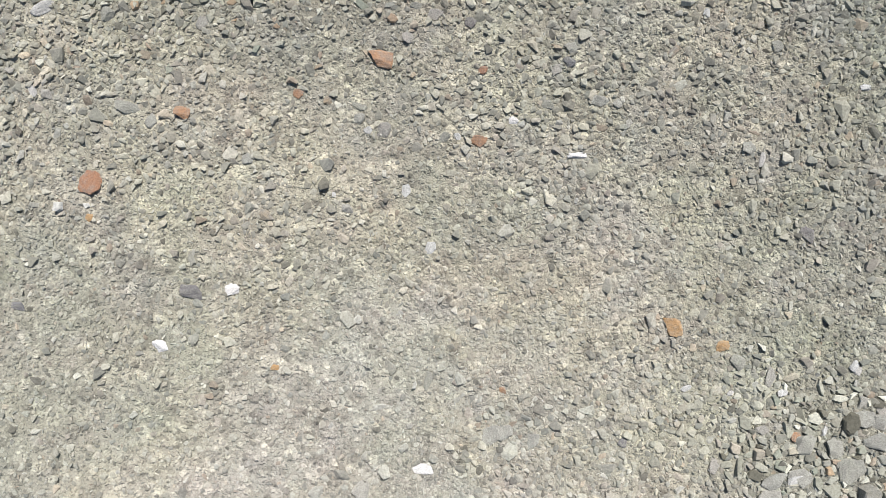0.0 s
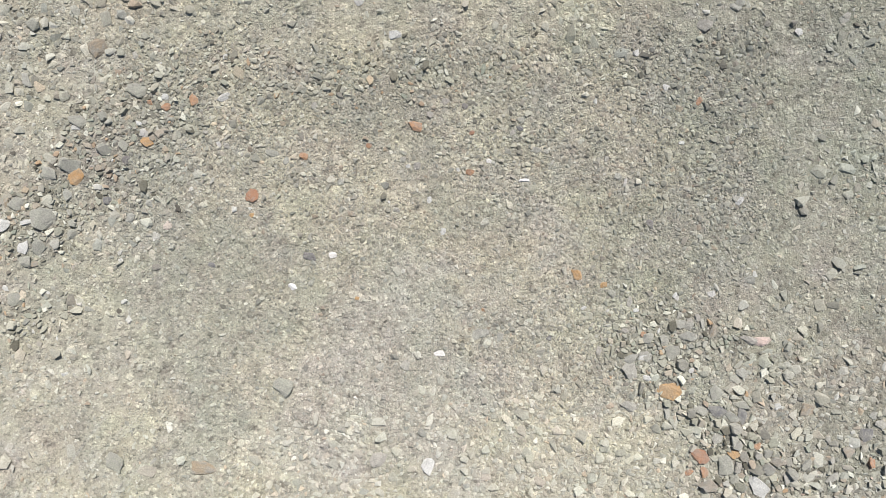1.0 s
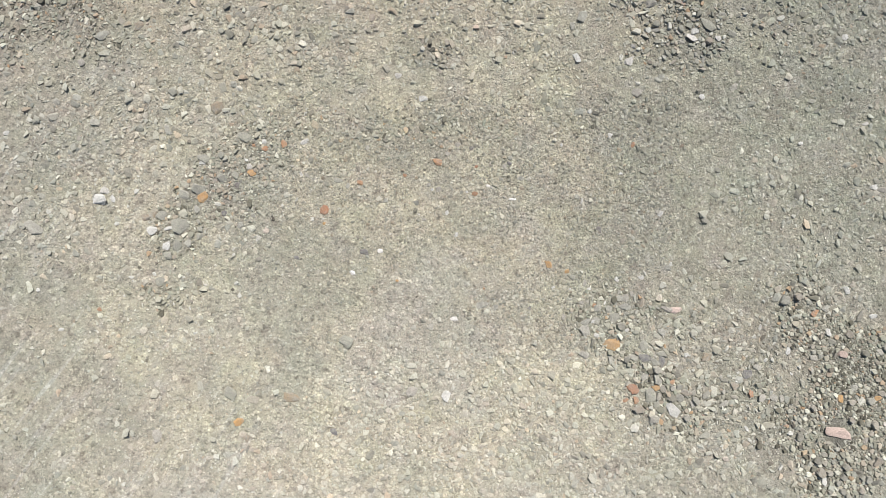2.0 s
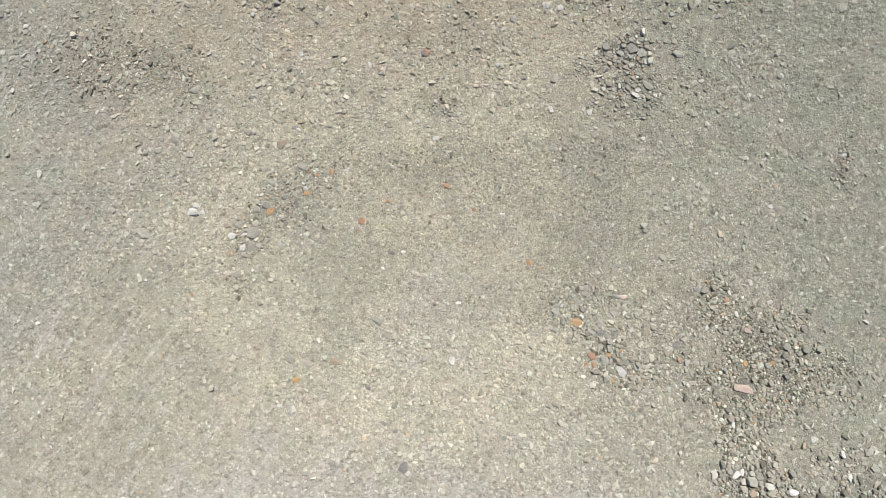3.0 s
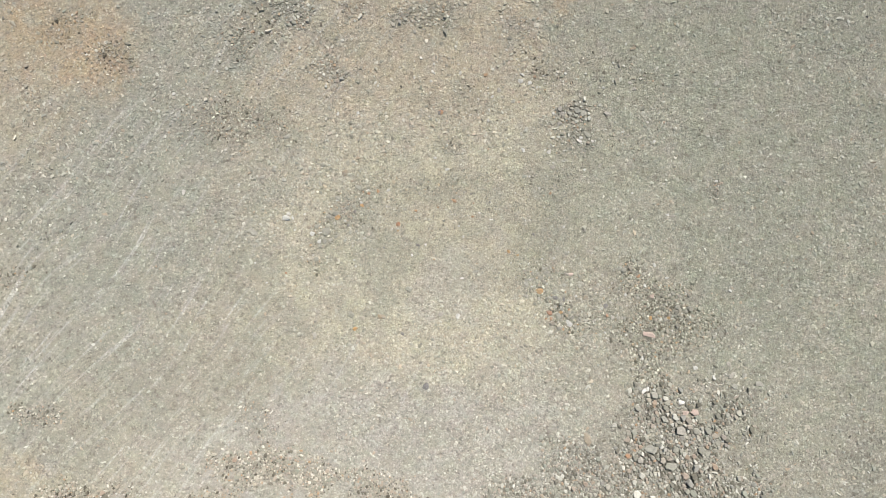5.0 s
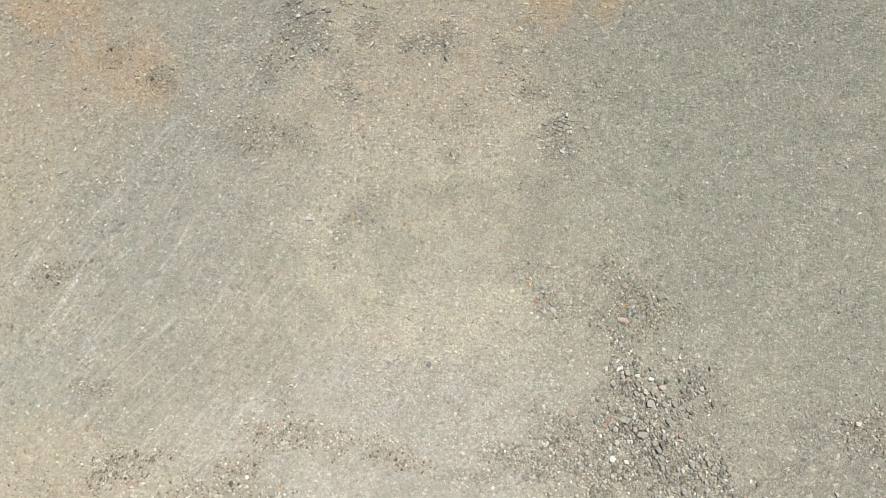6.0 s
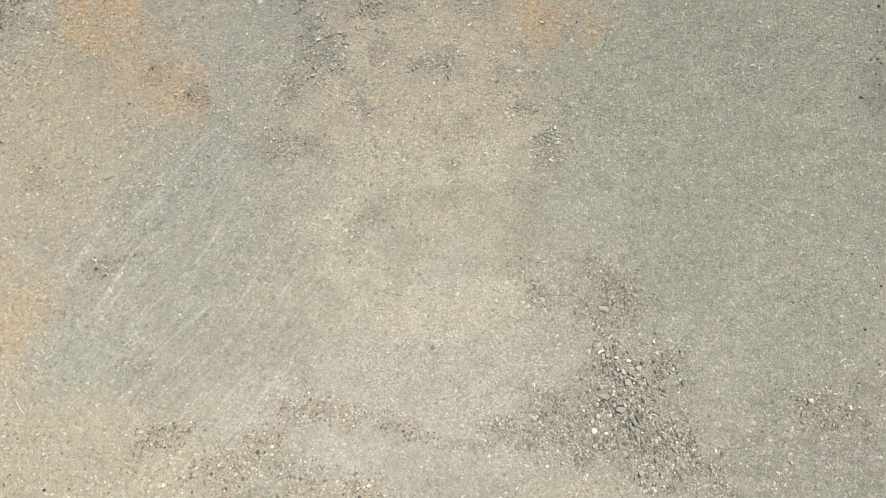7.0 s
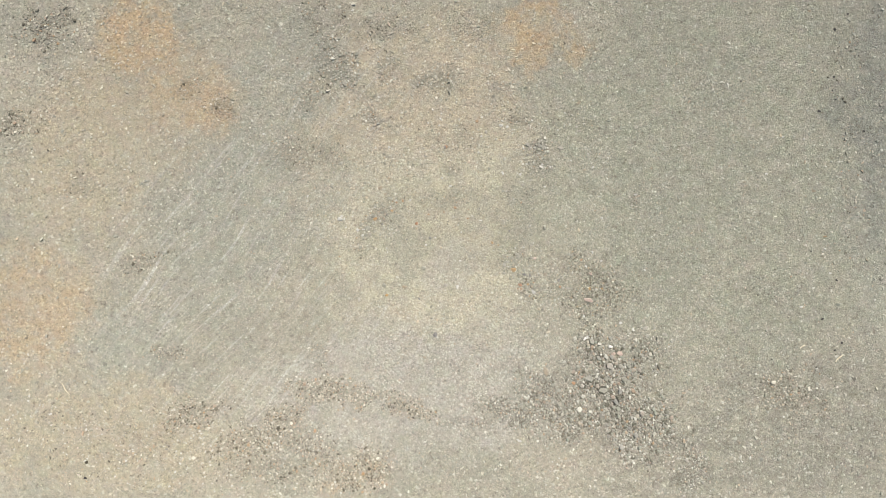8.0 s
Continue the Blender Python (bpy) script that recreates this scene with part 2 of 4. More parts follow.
DARKER = gravel_material("heaped_crushed_stone", 0.2, [(p, (0.965 * c[0], 0.96 * c[1], 0.915 * c[2])) for p, c in BROKEN[1:]], 1.02)
GAPPY = gravel_material("clean_crushed_stone", 0.25, [(p, (1.02 * c[0], 1.02 * c[1], 0.98 * c[2])) for p, c in BROKEN[2:]], 1.08)
EARTHY = gravel_material("earthy_crushed_stone", 0.08, [(p, (1.02 * c[0], 0.975 * c[1], 0.89 * c[2])) for p, c in BROKEN])
STONE = {
    "rust": stone_material("rusty_stone", [(0.38, 0.19, 0.10), (0.45, 0.265, 0.135), (0.42, 0.225, 0.115)], dusty=0.5),
    "ochre": stone_material("ochre_stone", [(0.49, 0.295, 0.115), (0.50, 0.32, 0.14), (0.47, 0.28, 0.115)], (0.38, 0.34, 0.24), dusty=0.42),
    "tan": stone_material("tan_stone", [(0.37, 0.285, 0.165), (0.35, 0.29, 0.20), (0.40, 0.33, 0.21)]),
    "pink": stone_material("peach_stone", [(0.60, 0.47, 0.37), (0.64, 0.50, 0.40), (0.52, 0.40, 0.31)], dusty=0.3),
    "white": stone_material("white_stone", [(0.57, 0.55, 0.47), (0.62, 0.60, 0.52), (0.55, 0.51, 0.425)], (0.44, 0.42, 0.345), dusty=0.62),
    "quartz": stone_material("quartz_stone", [(0.72, 0.69, 0.60), (0.76, 0.73, 0.65), (0.70, 0.66, 0.57)], (0.52, 0.49, 0.41), dusty=0.25),
    "pale": stone_material("pale_stone", [(0.39, 0.38, 0.298), (0.45, 0.43, 0.335), (0.41, 0.37, 0.295)]),
    "grey": stone_material("grey_stone", [(0.36, 0.350, 0.262), (0.33, 0.320, 0.235), (0.40, 0.385, 0.295)]),
    "broken": stone_material("broken_stone", [(0.20, 0.186, 0.132), (0.34, 0.32, 0.238), (0.30, 0.29, 0.222), (0.40, 0.375, 0.285), (0.31, 0.26, 0.185), (0.46, 0.44, 0.345)], grain=24.0),
    "black": stone_material("black_clod", [(0.045, 0.04, 0.035), (0.06, 0.055, 0.045), (0.035, 0.035, 0.03)], (0.06, 0.055, 0.05)),
    "dark": stone_material("dark_stone", [(0.19, 0.175, 0.16), (0.17, 0.17, 0.155), (0.22, 0.19, 0.16)]),
}
LABEL = {
    "ochre": "ochre-yellow weathered stone lying in grey gravel",
    "rust": "rusty orange-brown stone lying in grey gravel", "tan": "tan sandstone piece lying in grey gravel",
    "pink": "pale peach-pink stone lying among grey gravel",
    "quartz": "bright white quartz stone lying among grey gravel",
    "white": "small white quartz stone lying on gravel", "pale": "pale grey angular stone lying in gravel",
    "grey": "flat dull grey stone lying in gravel", "broken": "grey angular crushed stone in a loose scatter", "black": "small black clod of dirt on packed gravel", "dark": "dark brownish-grey stone lying in gravel",
}

# ---- the lie of the land ----
LATTICE = np.random.RandomState(7).rand(256, 256)


def vnoise(x, y, size, shift=0.0):
    u, v = x / size + 91.3 + shift, y / size + 57.7 - 0.7 * shift
    i, j = np.floor(u).astype(int), np.floor(v).astype(int)
    fu, fv = u - i, v - j
    fu, fv = fu * fu * (3 - 2 * fu), fv * fv * (3 - 2 * fv)
    at = lambda a, b: LATTICE[a % 256, b % 256]
    return (at(i, j) * (1 - fu) + at(i + 1, j) * fu) * (1 - fv) + (at(i, j + 1) * (1 - fu) + at(i + 1, j + 1) * fu) * fv - 0.5


# heaps and scatters of coarse stone: x, y, half length, half width, turn, cover, smallest, largest
NEAR_RIGHT = [
    (0.79, -0.58, 0.20, 0.10, -55, 0.95, 0.014, 0.046),
    (0.64, -0.38, 0.15, 0.11, 0, 0.65, 0.012, 0.032),
    (0.73, -0.29, 0.18, 0.08, -20, 0.65, 0.012, 0.032),
    (1.20, -0.63, 0.23, 0.09, 0, 0.55, 0.012, 0.036),
    (1.45, -0.28, 0.13, 0.09, -45, 0.65, 0.010, 0.036),
    (1.53, -0.48, 0.22, 0.13, 0, 0.71, 0.010, 0.038),
    (1.72, -0.56, 0.19, 0.16, 0, 0.95, 0.014, 0.044),
    (1.52, -0.74, 0.24, 0.10, 0, 0.81, 0.013, 0.036),
    (1.57, -0.89, 0.16, 0.10, 0, 0.95, 0.014, 0.042),
    (1.52, -1.07, 0.13, 0.13, 0, 0.92, 0.014, 0.038),
    (1.66, -0.73, 0.36, 0.20, 0, 0.81, 0.010, 0.036),
    (1.16, -0.75, 0.43, 0.12, -15, 0.50, 0.012, 0.034),
]
LEFT = [
    (-0.99, 0.31, 0.24, 0.13, 40, 0.45, 0.01, 0.034),
    (-1.17, 0.11, 0.16, 0.10, 50, 0.62, 0.010, 0.040),
    (-1.24, -0.02, 0.10, 0.08, 0, 0.66, 0.010, 0.040),
    (-1.25, -0.22, 0.13, 0.09, 0, 0.55, 0.011, 0.03),
    (-1.80, 1.02, 0.30, 0.20, -15, 0.52, 0.009, 0.03),
    (-1.56, 0.92, 0.20, 0.16, -15, 0.48, 0.009, 0.03),
    (-0.91, 0.32, 0.24, 0.16, 40, 0.45, 0.009, 0.030),
    (-0.26, 0.41, 0.56, 0.12, 2, 0.35, 0.009, 0.026),
]
TOP = [
    (0.94, 1.07, 0.14, 0.09, 10, 1.05, 0.012, 0.046),
    (1.02, 0.88, 0.17, 0.07, -10, 0.55, 0.011, 0.036),
    (0.63, 0.96, 0.13, 0.05, 0, 0.60, 0.012, 0.034),
    (0.93, 0.76, 0.23, 0.05, 0, 0.40, 0.011, 0.028),
    (1.01, 0.84, 0.29, 0.14, 0, 0.50, 0.012, 0.032),
    (-1.51, 2.03, 0.15, 0.28, 0, 0.85, 0.014, 0.046),
    (-0.95, 1.99, 0.12, 0.20, 0, 0.42, 0.011, 0.040),
    (-1.68, 2.25, 0.26, 0.25, 0, 0.52, 0.010, 0.037),
    (-0.32, 1.90, 0.29, 0.14, 5, 0.69, 0.011, 0.042),
    (0.45, 1.82, 0.22, 0.13, 0, 0.52, 0.010, 0.035),
    (0.06, 2.51, 0.35, 0.22, 0, 0.36, 0.010, 0.033),
    (-1.12, 1.40, 0.22, 0.10, -10, 0.78, 0.010, 0.037),
]
UPPER = [
    (-2.10, 1.04, 0.36, 0.23, 0, 0.38, 0.010, 0.033),
    (-1.93, 1.60, 0.13, 0.23, 0, 0.51, 0.010, 0.035),
    (-1.54, 2.62, 0.55, 0.36, 0, 0.32, 0.010, 0.035),
    (-0.91, 2.58, 0.31, 0.29, 0, 0.38, 0.011, 0.037),
    (1.38, 1.37, 0.40, 0.23, 0, 0.23, 0.010, 0.035),
    (-0.00, 1.20, 0.45, 0.17, 0, 0.28, 0.010, 0.033),
    (0.59, 1.37, 0.20, 0.14, 0, 0.46, 0.010, 0.033),
    (-1.68, 1.96, 0.23, 0.33, 0, 0.32, 0.011, 0.037),
    (-3.02, 1.54, 0.20, 0.14, 0, 0.46, 0.011, 0.037),
    (-3.45, 1.82, 0.27, 0.14, 30, 0.32, 0.011, 0.035),
    (-4.81, 0.56, 0.36, 0.20, 0, 0.28, 0.011, 0.035),
]
MAIN = [
    (1.79, -1.86, 0.50, 0.50, 0, 1.25, 0.018, 0.06),
    (2.07, -2.28, 0.59, 0.41, -40, 1.25, 0.018, 0.054),
    (1.20, -2.19, 0.43, 0.35, 10, 0.95, 0.014, 0.042),
    (0.96, -1.94, 0.29, 0.22, 0, 0.8, 0.014, 0.04),
    (1.61, -1.46, 0.20, 0.22, 0, 0.95, 0.014, 0.044),
    (2.17, -1.38, 0.43, 0.28, 0, 0.4, 0.014, 0.042),
    (2.56, -2.59, 0.38, 0.28, -40, 0.6, 0.014, 0.04),
    (0.58, -2.23, 0.36, 0.14, -20, 0.95, 0.013, 0.038),
    (0.16, -2.37, 0.32, 0.08, 0, 0.55, 0.012, 0.032),
    (-0.14, 0.78, 0.15, 0.08, 0, 0.4, 0.011, 0.03),
    (2.74, -2.97, 0.28, 0.21, -30, 0.5, 0.014, 0.04),
]
BOTTOM = [
    (-1.58, -2.00, 0.44, 0.16, -6, 0.78, 0.011, 0.040),
    (-0.72, -2.13, 0.34, 0.16, -18, 0.78, 0.011, 0.040),
    (-3.40, -2.32, 0.38, 0.19, 8, 0.78, 0.012, 0.046),
    (-2.31, -2.36, 0.30, 0.12, 20, 0.75, 0.011, 0.040),
    (-2.76, -2.64, 0.39, 0.20, 0, 0.75, 0.011, 0.042),
    (-1.93, -2.72, 0.57, 0.28, -30, 0.69, 0.011, 0.040),
    (-1.31, -2.97, 0.43, 0.23, 0, 0.79, 0.012, 0.044),
    (-2.39, -2.99, 0.58, 0.23, 0, 0.54, 0.011, 0.042),
    (-1.74, -1.55, 0.20, 0.28, 0, 0.42, 0.010, 0.033),
    (-4.40, -2.71, 1.40, 0.50, 0, 0.20, 0.013, 0.032),
    (-3.67, -1.54, 0.24, 0.11, 0, 0.69, 0.010, 0.037),
    (-3.95, -0.36, 0.36, 0.12, 25, 0.50, 0.010, 0.034),
]
RIM = [
    (4.00, -1.91, 0.42, 0.22, -20, 0.50, 0.012, 0.044),
    (4.12, -2.34, 0.22, 0.22, 0, 0.31, 0.012, 0.040),
    (3.74, -0.80, 0.54, 0.36, 20, 0.09, 0.010, 0.031),
    (-5.15, 2.60, 0.45, 0.18, 15, 0.57, 0.012, 0.048),
    (-5.08, 2.35, 0.36, 0.12, 0, 0.53, 0.012, 0.044),
    (-5.59, 1.33, 0.31, 0.22, 0, 0.54, 0.012, 0.048),
    (4.63, 1.47, 0.34, 1.75, 0, 0.22, 0.011, 0.040),
    (4.33, -1.42, 0.45, 0.54, 0, 0.14, 0.011, 0.037),
    (2.10, 0.39, 0.09, 0.20, 0, 0.50, 0.010, 0.030),
]
HEAPS = NEAR_RIGHT + LEFT + TOP + UPPER + MAIN + BOTTOM + RIM


def lie(x, y):
    """Height of the packed ground."""
    near = np.exp(-((x / 9) ** 2 + (y / 7) ** 2) ** 2)
    z = 0.030 * vnoise(x, y, 1.3) + 0.012 * vnoise(x, y, 0.34, 3.1) + 0.005 * vnoise(x, y, 0.11, 6.4)
    for hx, hy, a, b, turn, cover, lo, hi in HEAPS:
        c, s = math.cos(radians(turn)), math.sin(radians(turn))
        u, v = ((x - hx) * c + (y - hy) * s) / a, ((y - hy) * c - (x - hx) * s) / b
        z = z + 0.010 * cover * np.exp(-(u * u + v * v) * 1.6)
    return z * near


def ground_sheet():
    far = 0.03 * 1.42 ** np.arange(1, 32)
    xs = np.concatenate([-6.6 - far[::-1], np.arange(-6.6, 6.601, 0.044), 6.6 + far])
    ys = np.concatenate([-4.2 - far[::-1], np.arange(-4.2, 4.201, 0.044), 4.2 + far])
    X, Y = np.meshgrid(xs, ys)
    co = np.stack([X, Y, lie(X, Y)], -1).reshape(-1, 3)
    n, k = len(xs), len(ys)
    i = (np.arange(k - 1)[:, None] * n + np.arange(n - 1)).ravel()
    quads = np.stack([i, i + 1, i + n + 1, i + n], 1)
    me = bpy.data.meshes.new("ground")
    fill(me, co, quads)
    # where the heaps' gap shade is painted on the ground
    gap_shade = np.zeros(len(co))
    for k, (hx, hy, a, b, turn, cover, lo, hi) in enumerate(HEAPS):
        strong = k < len(NEAR_RIGHT) or (hx, hy, a, b, turn, cover, lo, hi) in MAIN + TOP[:2]
        c, s = math.cos(radians(turn)), math.sin(radians(turn))
        r = np.hypot(((co[:, 0] - hx) * c + (co[:, 1] - hy) * s) / a, ((co[:, 1] - hy) * c - (co[:, 0] - hx) * s) / b)
        edge = r + 1.0 * vnoise(co[:, 0], co[:, 1], 0.22, 4.4) + 0.8 * vnoise(co[:, 0], co[:, 1], 0.07, 8.8)
        gap_shade = np.maximum(gap_shade, np.clip((0.95 - edge) / 0.6, 0, 1) * (min(cover, 1.0) ** 1.4 if strong else 0.55 * min(cover, 1.0)))
    me.attributes.new("loose", "FLOAT", "POINT").data.foreach_set("value", gap_shade.astype(np.float32))
    me.shade_smooth()
    me.materials.append(GROUND)
    ob = new("ground", me)
    tagged(ob, "compacted dusty grey-tan gravel yard ground", "ground", kind="structure")


def fill(me, co, faces):
    me.vertices.add(len(co))
    me.vertices.foreach_set("co", np.ascontiguousarray(co, dtype=np.float32).ravel())
    k = faces.shape[1]
    me.loops.add(faces.size)
    me.loops.foreach_set("vertex_index", faces.astype(np.int32).ravel())
    me.polygons.add(len(faces))
    me.polygons.foreach_set("loop_start", np.arange(0, faces.size, k, dtype=np.int32))
    me.update(calc_edges=True)
    me.validate()


def chip(points, seed):
    """A convex, angular chip of stone about 1 across, as corners and triangles."""
    r = np.random.RandomState(seed)
    bm = bmesh.new()
    for _ in range(points):
        p = r.normal(size=3)
        p /= np.abs(p).max() ** 0.55 * np.linalg.norm(p) ** 0.45
        bm.verts.new(p * 0.5 * r.uniform(0.82, 1.06, 3))
    hull = bmesh.ops.convex_hull(bm, input=bm.verts)
    bmesh.ops.delete(bm, geom=[g for g in hull["geom_interior"] if isinstance(g, bmesh.types.BMVert)], context="VERTS")
    bmesh.ops.triangulate(bm, faces=bm.faces)
    bm.normal_update()
    bm.verts.index_update()
    co = np.array([v.co for v in bm.verts])
    tri = np.array([[v.index for v in f.verts] for f in bm.faces])
    bm.free()
    return co, tri


def slab(sides, seed):
    """A steep-sided angular piece with a broken, slightly tilted top."""
    r = np.random.RandomState(seed)
    a = (np.arange(sides) + r.uniform(-0.33, 0.33, sides)) * 2 * np.pi / sides
    low = r.uniform(0.34, 0.60, sides)
    top = low * r.uniform(0.72, 0.95, sides)
    ring = np.stack([np.cos(a), np.sin(a)], -1)
    tilt = r.normal(0, 0.25, 2)
    foot = np.c_[ring * low[:, None], np.full(sides, -0.5)]
    head = np.c_[ring * top[:, None], 0.40 + ring @ tilt * 0.35 + r.uniform(-0.07, 0.07, sides)]
    peak = np.r_[r.uniform(-0.16, 0.16, 2), 0.5][None]
    n = np.arange(sides)
    k = (n + 1) % sides
    tri = np.concatenate([np.stack([n, k, sides + k], 1), np.stack([n, sides + k, sides + n], 1), np.stack([sides + n, sides + k, 0 * n + 2 * sides], 1)])
    return np.concatenate([foot, head, peak]), tri


GRITS = [chip(6, 100 + i) for i in range(16)]
CHIPS = [chip(9, 200 + i) for i in range(12)] + [slab(4 + i % 3, 250 + i) for i in range(15)]
ROUNDED = [chip(13, 400 + i) for i in range(24)]
PEBBLES = [chip(8, 450 + i) for i in range(24)]
LUMPS = [chip(12, 300 + i) for i in range(10)] + [slab(5 + i % 3, 350 + i) for i in range(18)]


def spread(name, label, shapes, x, y, size, material, rng, sunk=0.1, proud=1.0, lift=None):
    """One joined scatter of stones at the places x, y."""
    n = len(x)
    kind, turn = rng.randint(len(shapes), size=n), rng.uniform(0, 2 * np.pi, n)
    sx, sy, sz = size * rng.uniform(0.95, 1.35, n), size * rng.uniform(0.65, 1.0, n), size * rng.uniform(0.40, 0.75, n) * proud
    tx, ty = rng.normal(0, 0.26, n), rng.normal(0, 0.26, n)
    z = lie(x, y) + sz * (0.5 - rng.uniform(0.05, 0.7, n)) - sunk * sz
    z = z if lift is None else z + lift
    cos, faces, start = [], [], 0
    for k, (co, tri) in enumerate(shapes):
        w = np.where(kind == k)[0]
        if not len(w):
            continue
        p = co[None] * np.stack([sx[w], sy[w], sz[w]], -1)[:, None]
        p = p + np.stack([0 * p[..., 0], 0 * p[..., 0], p[..., 0] * tx[w, None] + p[..., 1] * ty[w, None]], -1)
        c, s = np.cos(turn[w])[:, None], np.sin(turn[w])[:, None]
        q = np.stack([p[..., 0] * c - p[..., 1] * s + x[w, None], p[..., 0] * s + p[..., 1] * c + y[w, None], p[..., 2] + z[w, None]], -1)
        cos.append(q.reshape(-1, 3))
        faces.append((tri[None] + (np.arange(len(w)) * len(co))[:, None, None] + start).reshape(-1, 3))
        start += len(w) * len(co)
    me = bpy.data.meshes.new(name)
    fill(me, np.concatenate(cos), np.concatenate(faces))
    me.shade_flat()
    me.materials.append(material)
    return tagged(new(name, me), label, "gravel", kind="stuff")


# kind, then x, y, length, width, turn of each
STONES = []
STONES.append(("rust", [(-0.573, 0.109, 0.042, 0.036, 60), (-0.099, 0.307, 0.050, 0.029, -15), (0.056, 0.172, 0.027, 0.022, 0), (0.065, 0.286, 0.018, 0.014, 0), (0.552, -0.296, 0.018, 0.016, 0),
    (-0.425, 0.221, 0.029, 0.025, 20), (-0.236, 0.251, 0.018, 0.018, 0), (0.095, -0.225, 0.013, 0.011, 0), (-0.744, 0.387, 0.036, 0.029, 70), (-0.823, 0.367, 0.029, 0.023, 0),
    (-0.869, 0.380, 0.020, 0.016, 0), (0.707, -0.642, 0.055, 0.042, -20), (0.715, -0.690, 0.042, 0.029, 0), (0.871, -0.613, 0.026, 0.023, 0), (1.196, -0.666, 0.033, 0.033, 0),
    (-0.216, 1.053, 0.053, 0.044, 0), (1.457, -0.331, 0.040, 0.033, 0), (1.370, -1.852, 0.055, 0.041, 0)]))
STONES.append(("ochre", [(0.364, -0.124, 0.043, 0.027, -10), (0.439, -0.154, 0.027, 0.018, 80), (-0.577, 0.051, 0.016, 0.014, 0), (-0.269, -0.190, 0.016, 0.011, 0), (0.623, -0.448, 0.075, 0.069, 80),
    (-1.080, 0.158, 0.062, 0.049, -50), (-0.940, -0.783, 0.053, 0.040, 0), (1.711, -0.682, 0.035, 0.025, 0), (1.567, -0.682, 0.046, 0.033, 0), (0.804, -0.634, 0.036, 0.029, 0)]))
STONES.append(("tan", [(0.371, 0.313, 0.025, 0.016, 30), (-0.286, 0.051, 0.025, 0.020, -40), (-0.185, 0.239, 0.018, 0.014, 0), (-0.199, 0.294, 0.018, 0.016, 0), (-0.865, 0.276, 0.020, 0.020, 0),
    (-1.006, 0.195, 0.023, 0.023, 0), (-1.205, 0.130, 0.023, 0.020, 0), (-1.296, 0.090, 0.033, 0.023, 80), (-1.022, 0.541, 0.059, 0.052, 40), (1.005, -0.513, 0.069, 0.039, 0),
    (1.132, -0.634, 0.039, 0.036, 0), (0.750, -0.286, 0.046, 0.023, 80), (-1.213, -0.092, 0.033, 0.023, 0), (-1.356, 0.891, 0.051, 0.035, 20),
    (1.408, 1.584, 0.053, 0.044, 0), (1.181, -0.877, 0.035, 0.028, 0)]))
STONES.append(("white", [(-0.059, 0.093, 0.022, 0.014, 85),
    (0.645, -0.187, 0.020, 0.018, 60), (0.503, 0.138, 0.027, 0.011, 85), (0.420, 0.373, 0.018, 0.013, 80), (-0.659, 0.394, 0.051, 0.024, 20), (-0.021, 0.000, 0.029, 0.018, 60),
    (0.531, -0.230, 0.018, 0.018, 0), (0.381, -0.221, 0.022, 0.011, 15), (0.451, -0.228, 0.014, 0.009, 30), (0.556, -0.360, 0.045, 0.027, 10),
    (0.596, -0.285, 0.027, 0.009, 60), (-0.121, 0.191, 0.016, 0.013, 10), (0.026, 0.181, 0.016, 0.013, 30)]))
STONES.append(("white", [(0.663, 0.249, 0.018, 0.016, 0), (-0.672, 0.259, 0.020, 0.018, 0), (-0.174, 0.087, 0.011, 0.009, 0), (-1.088, 0.306, 0.033, 0.013, -15), (-0.826, 0.396, 0.026, 0.021, 0),
    (-0.888, 0.291, 0.029, 0.024, -30), (-1.243, -0.034, 0.055, 0.033, 85), (-1.230, 0.031, 0.042, 0.023, 10), (0.746, -0.181, 0.029, 0.020, 0),
    (0.649, -0.193, 0.016, 0.015, 0), (0.872, -0.125, 0.020, 0.018, 0), (0.933, -0.505, 0.023, 0.020, 0), (0.684, -0.399, 0.020, 0.018, 0), 
    (-1.503, 0.191, 0.043, 0.033, -30), (-1.470, 0.160, 0.023, 0.035, 20), (1.519, -0.409, 0.038, 0.033, 0)]))
STONES.append(("white", [(1.594, -0.236, 0.035, 0.030, 0), (1.181, -0.809, 0.023, 0.023, 0), (0.550, -1.069, 0.020, 0.018, 0), 
    (0.710, -2.578, 0.077, 0.021, -20), (4.150, 1.156, 0.035, 0.028, -30), (3.694, 0.730, 0.042, 0.028, 0), (4.487, -0.480, 0.042, 0.028, 0),
    (4.139, -0.897, 0.042, 0.035, 0), (3.885, 1.177, 0.042, 0.021, 0), (-5.187, -2.312, 0.063, 0.028, 60), (0.710, -2.588, 0.050, 0.019, -25)]))
STONES.append(("pale", [(0.251, 0.234, 0.029, 0.020, -20), (0.279, 0.231, 0.018, 0.016, 0), (0.444, 0.209, 0.027, 0.018, -20), (0.481, 0.156, 0.025, 0.022, 30), (-0.055, 0.339, 0.020, 0.020, 0),
    (-0.393, 0.368, 0.027, 0.020, 70), (0.077, -0.297, 0.040, 0.033, 70), (0.140, -0.305, 0.033, 0.020, 80), (0.098, -0.292, 0.027, 0.022, 60), (-0.130, -0.383, 0.031, 0.031, 0),
    (-0.203, -0.388, 0.024, 0.022, 0), (0.513, -0.206, 0.033, 0.018, 80), (0.649, -0.241, 0.027, 0.023, -20), (0.679, -0.271, 0.036, 0.032, 0), (0.499, -0.286, 0.023, 0.018, 0),
    (0.424, -0.344, 0.027, 0.020, 80), (0.674, -0.302, 0.041, 0.032, 20), (0.516, -0.365, 0.041, 0.034, 0)]))
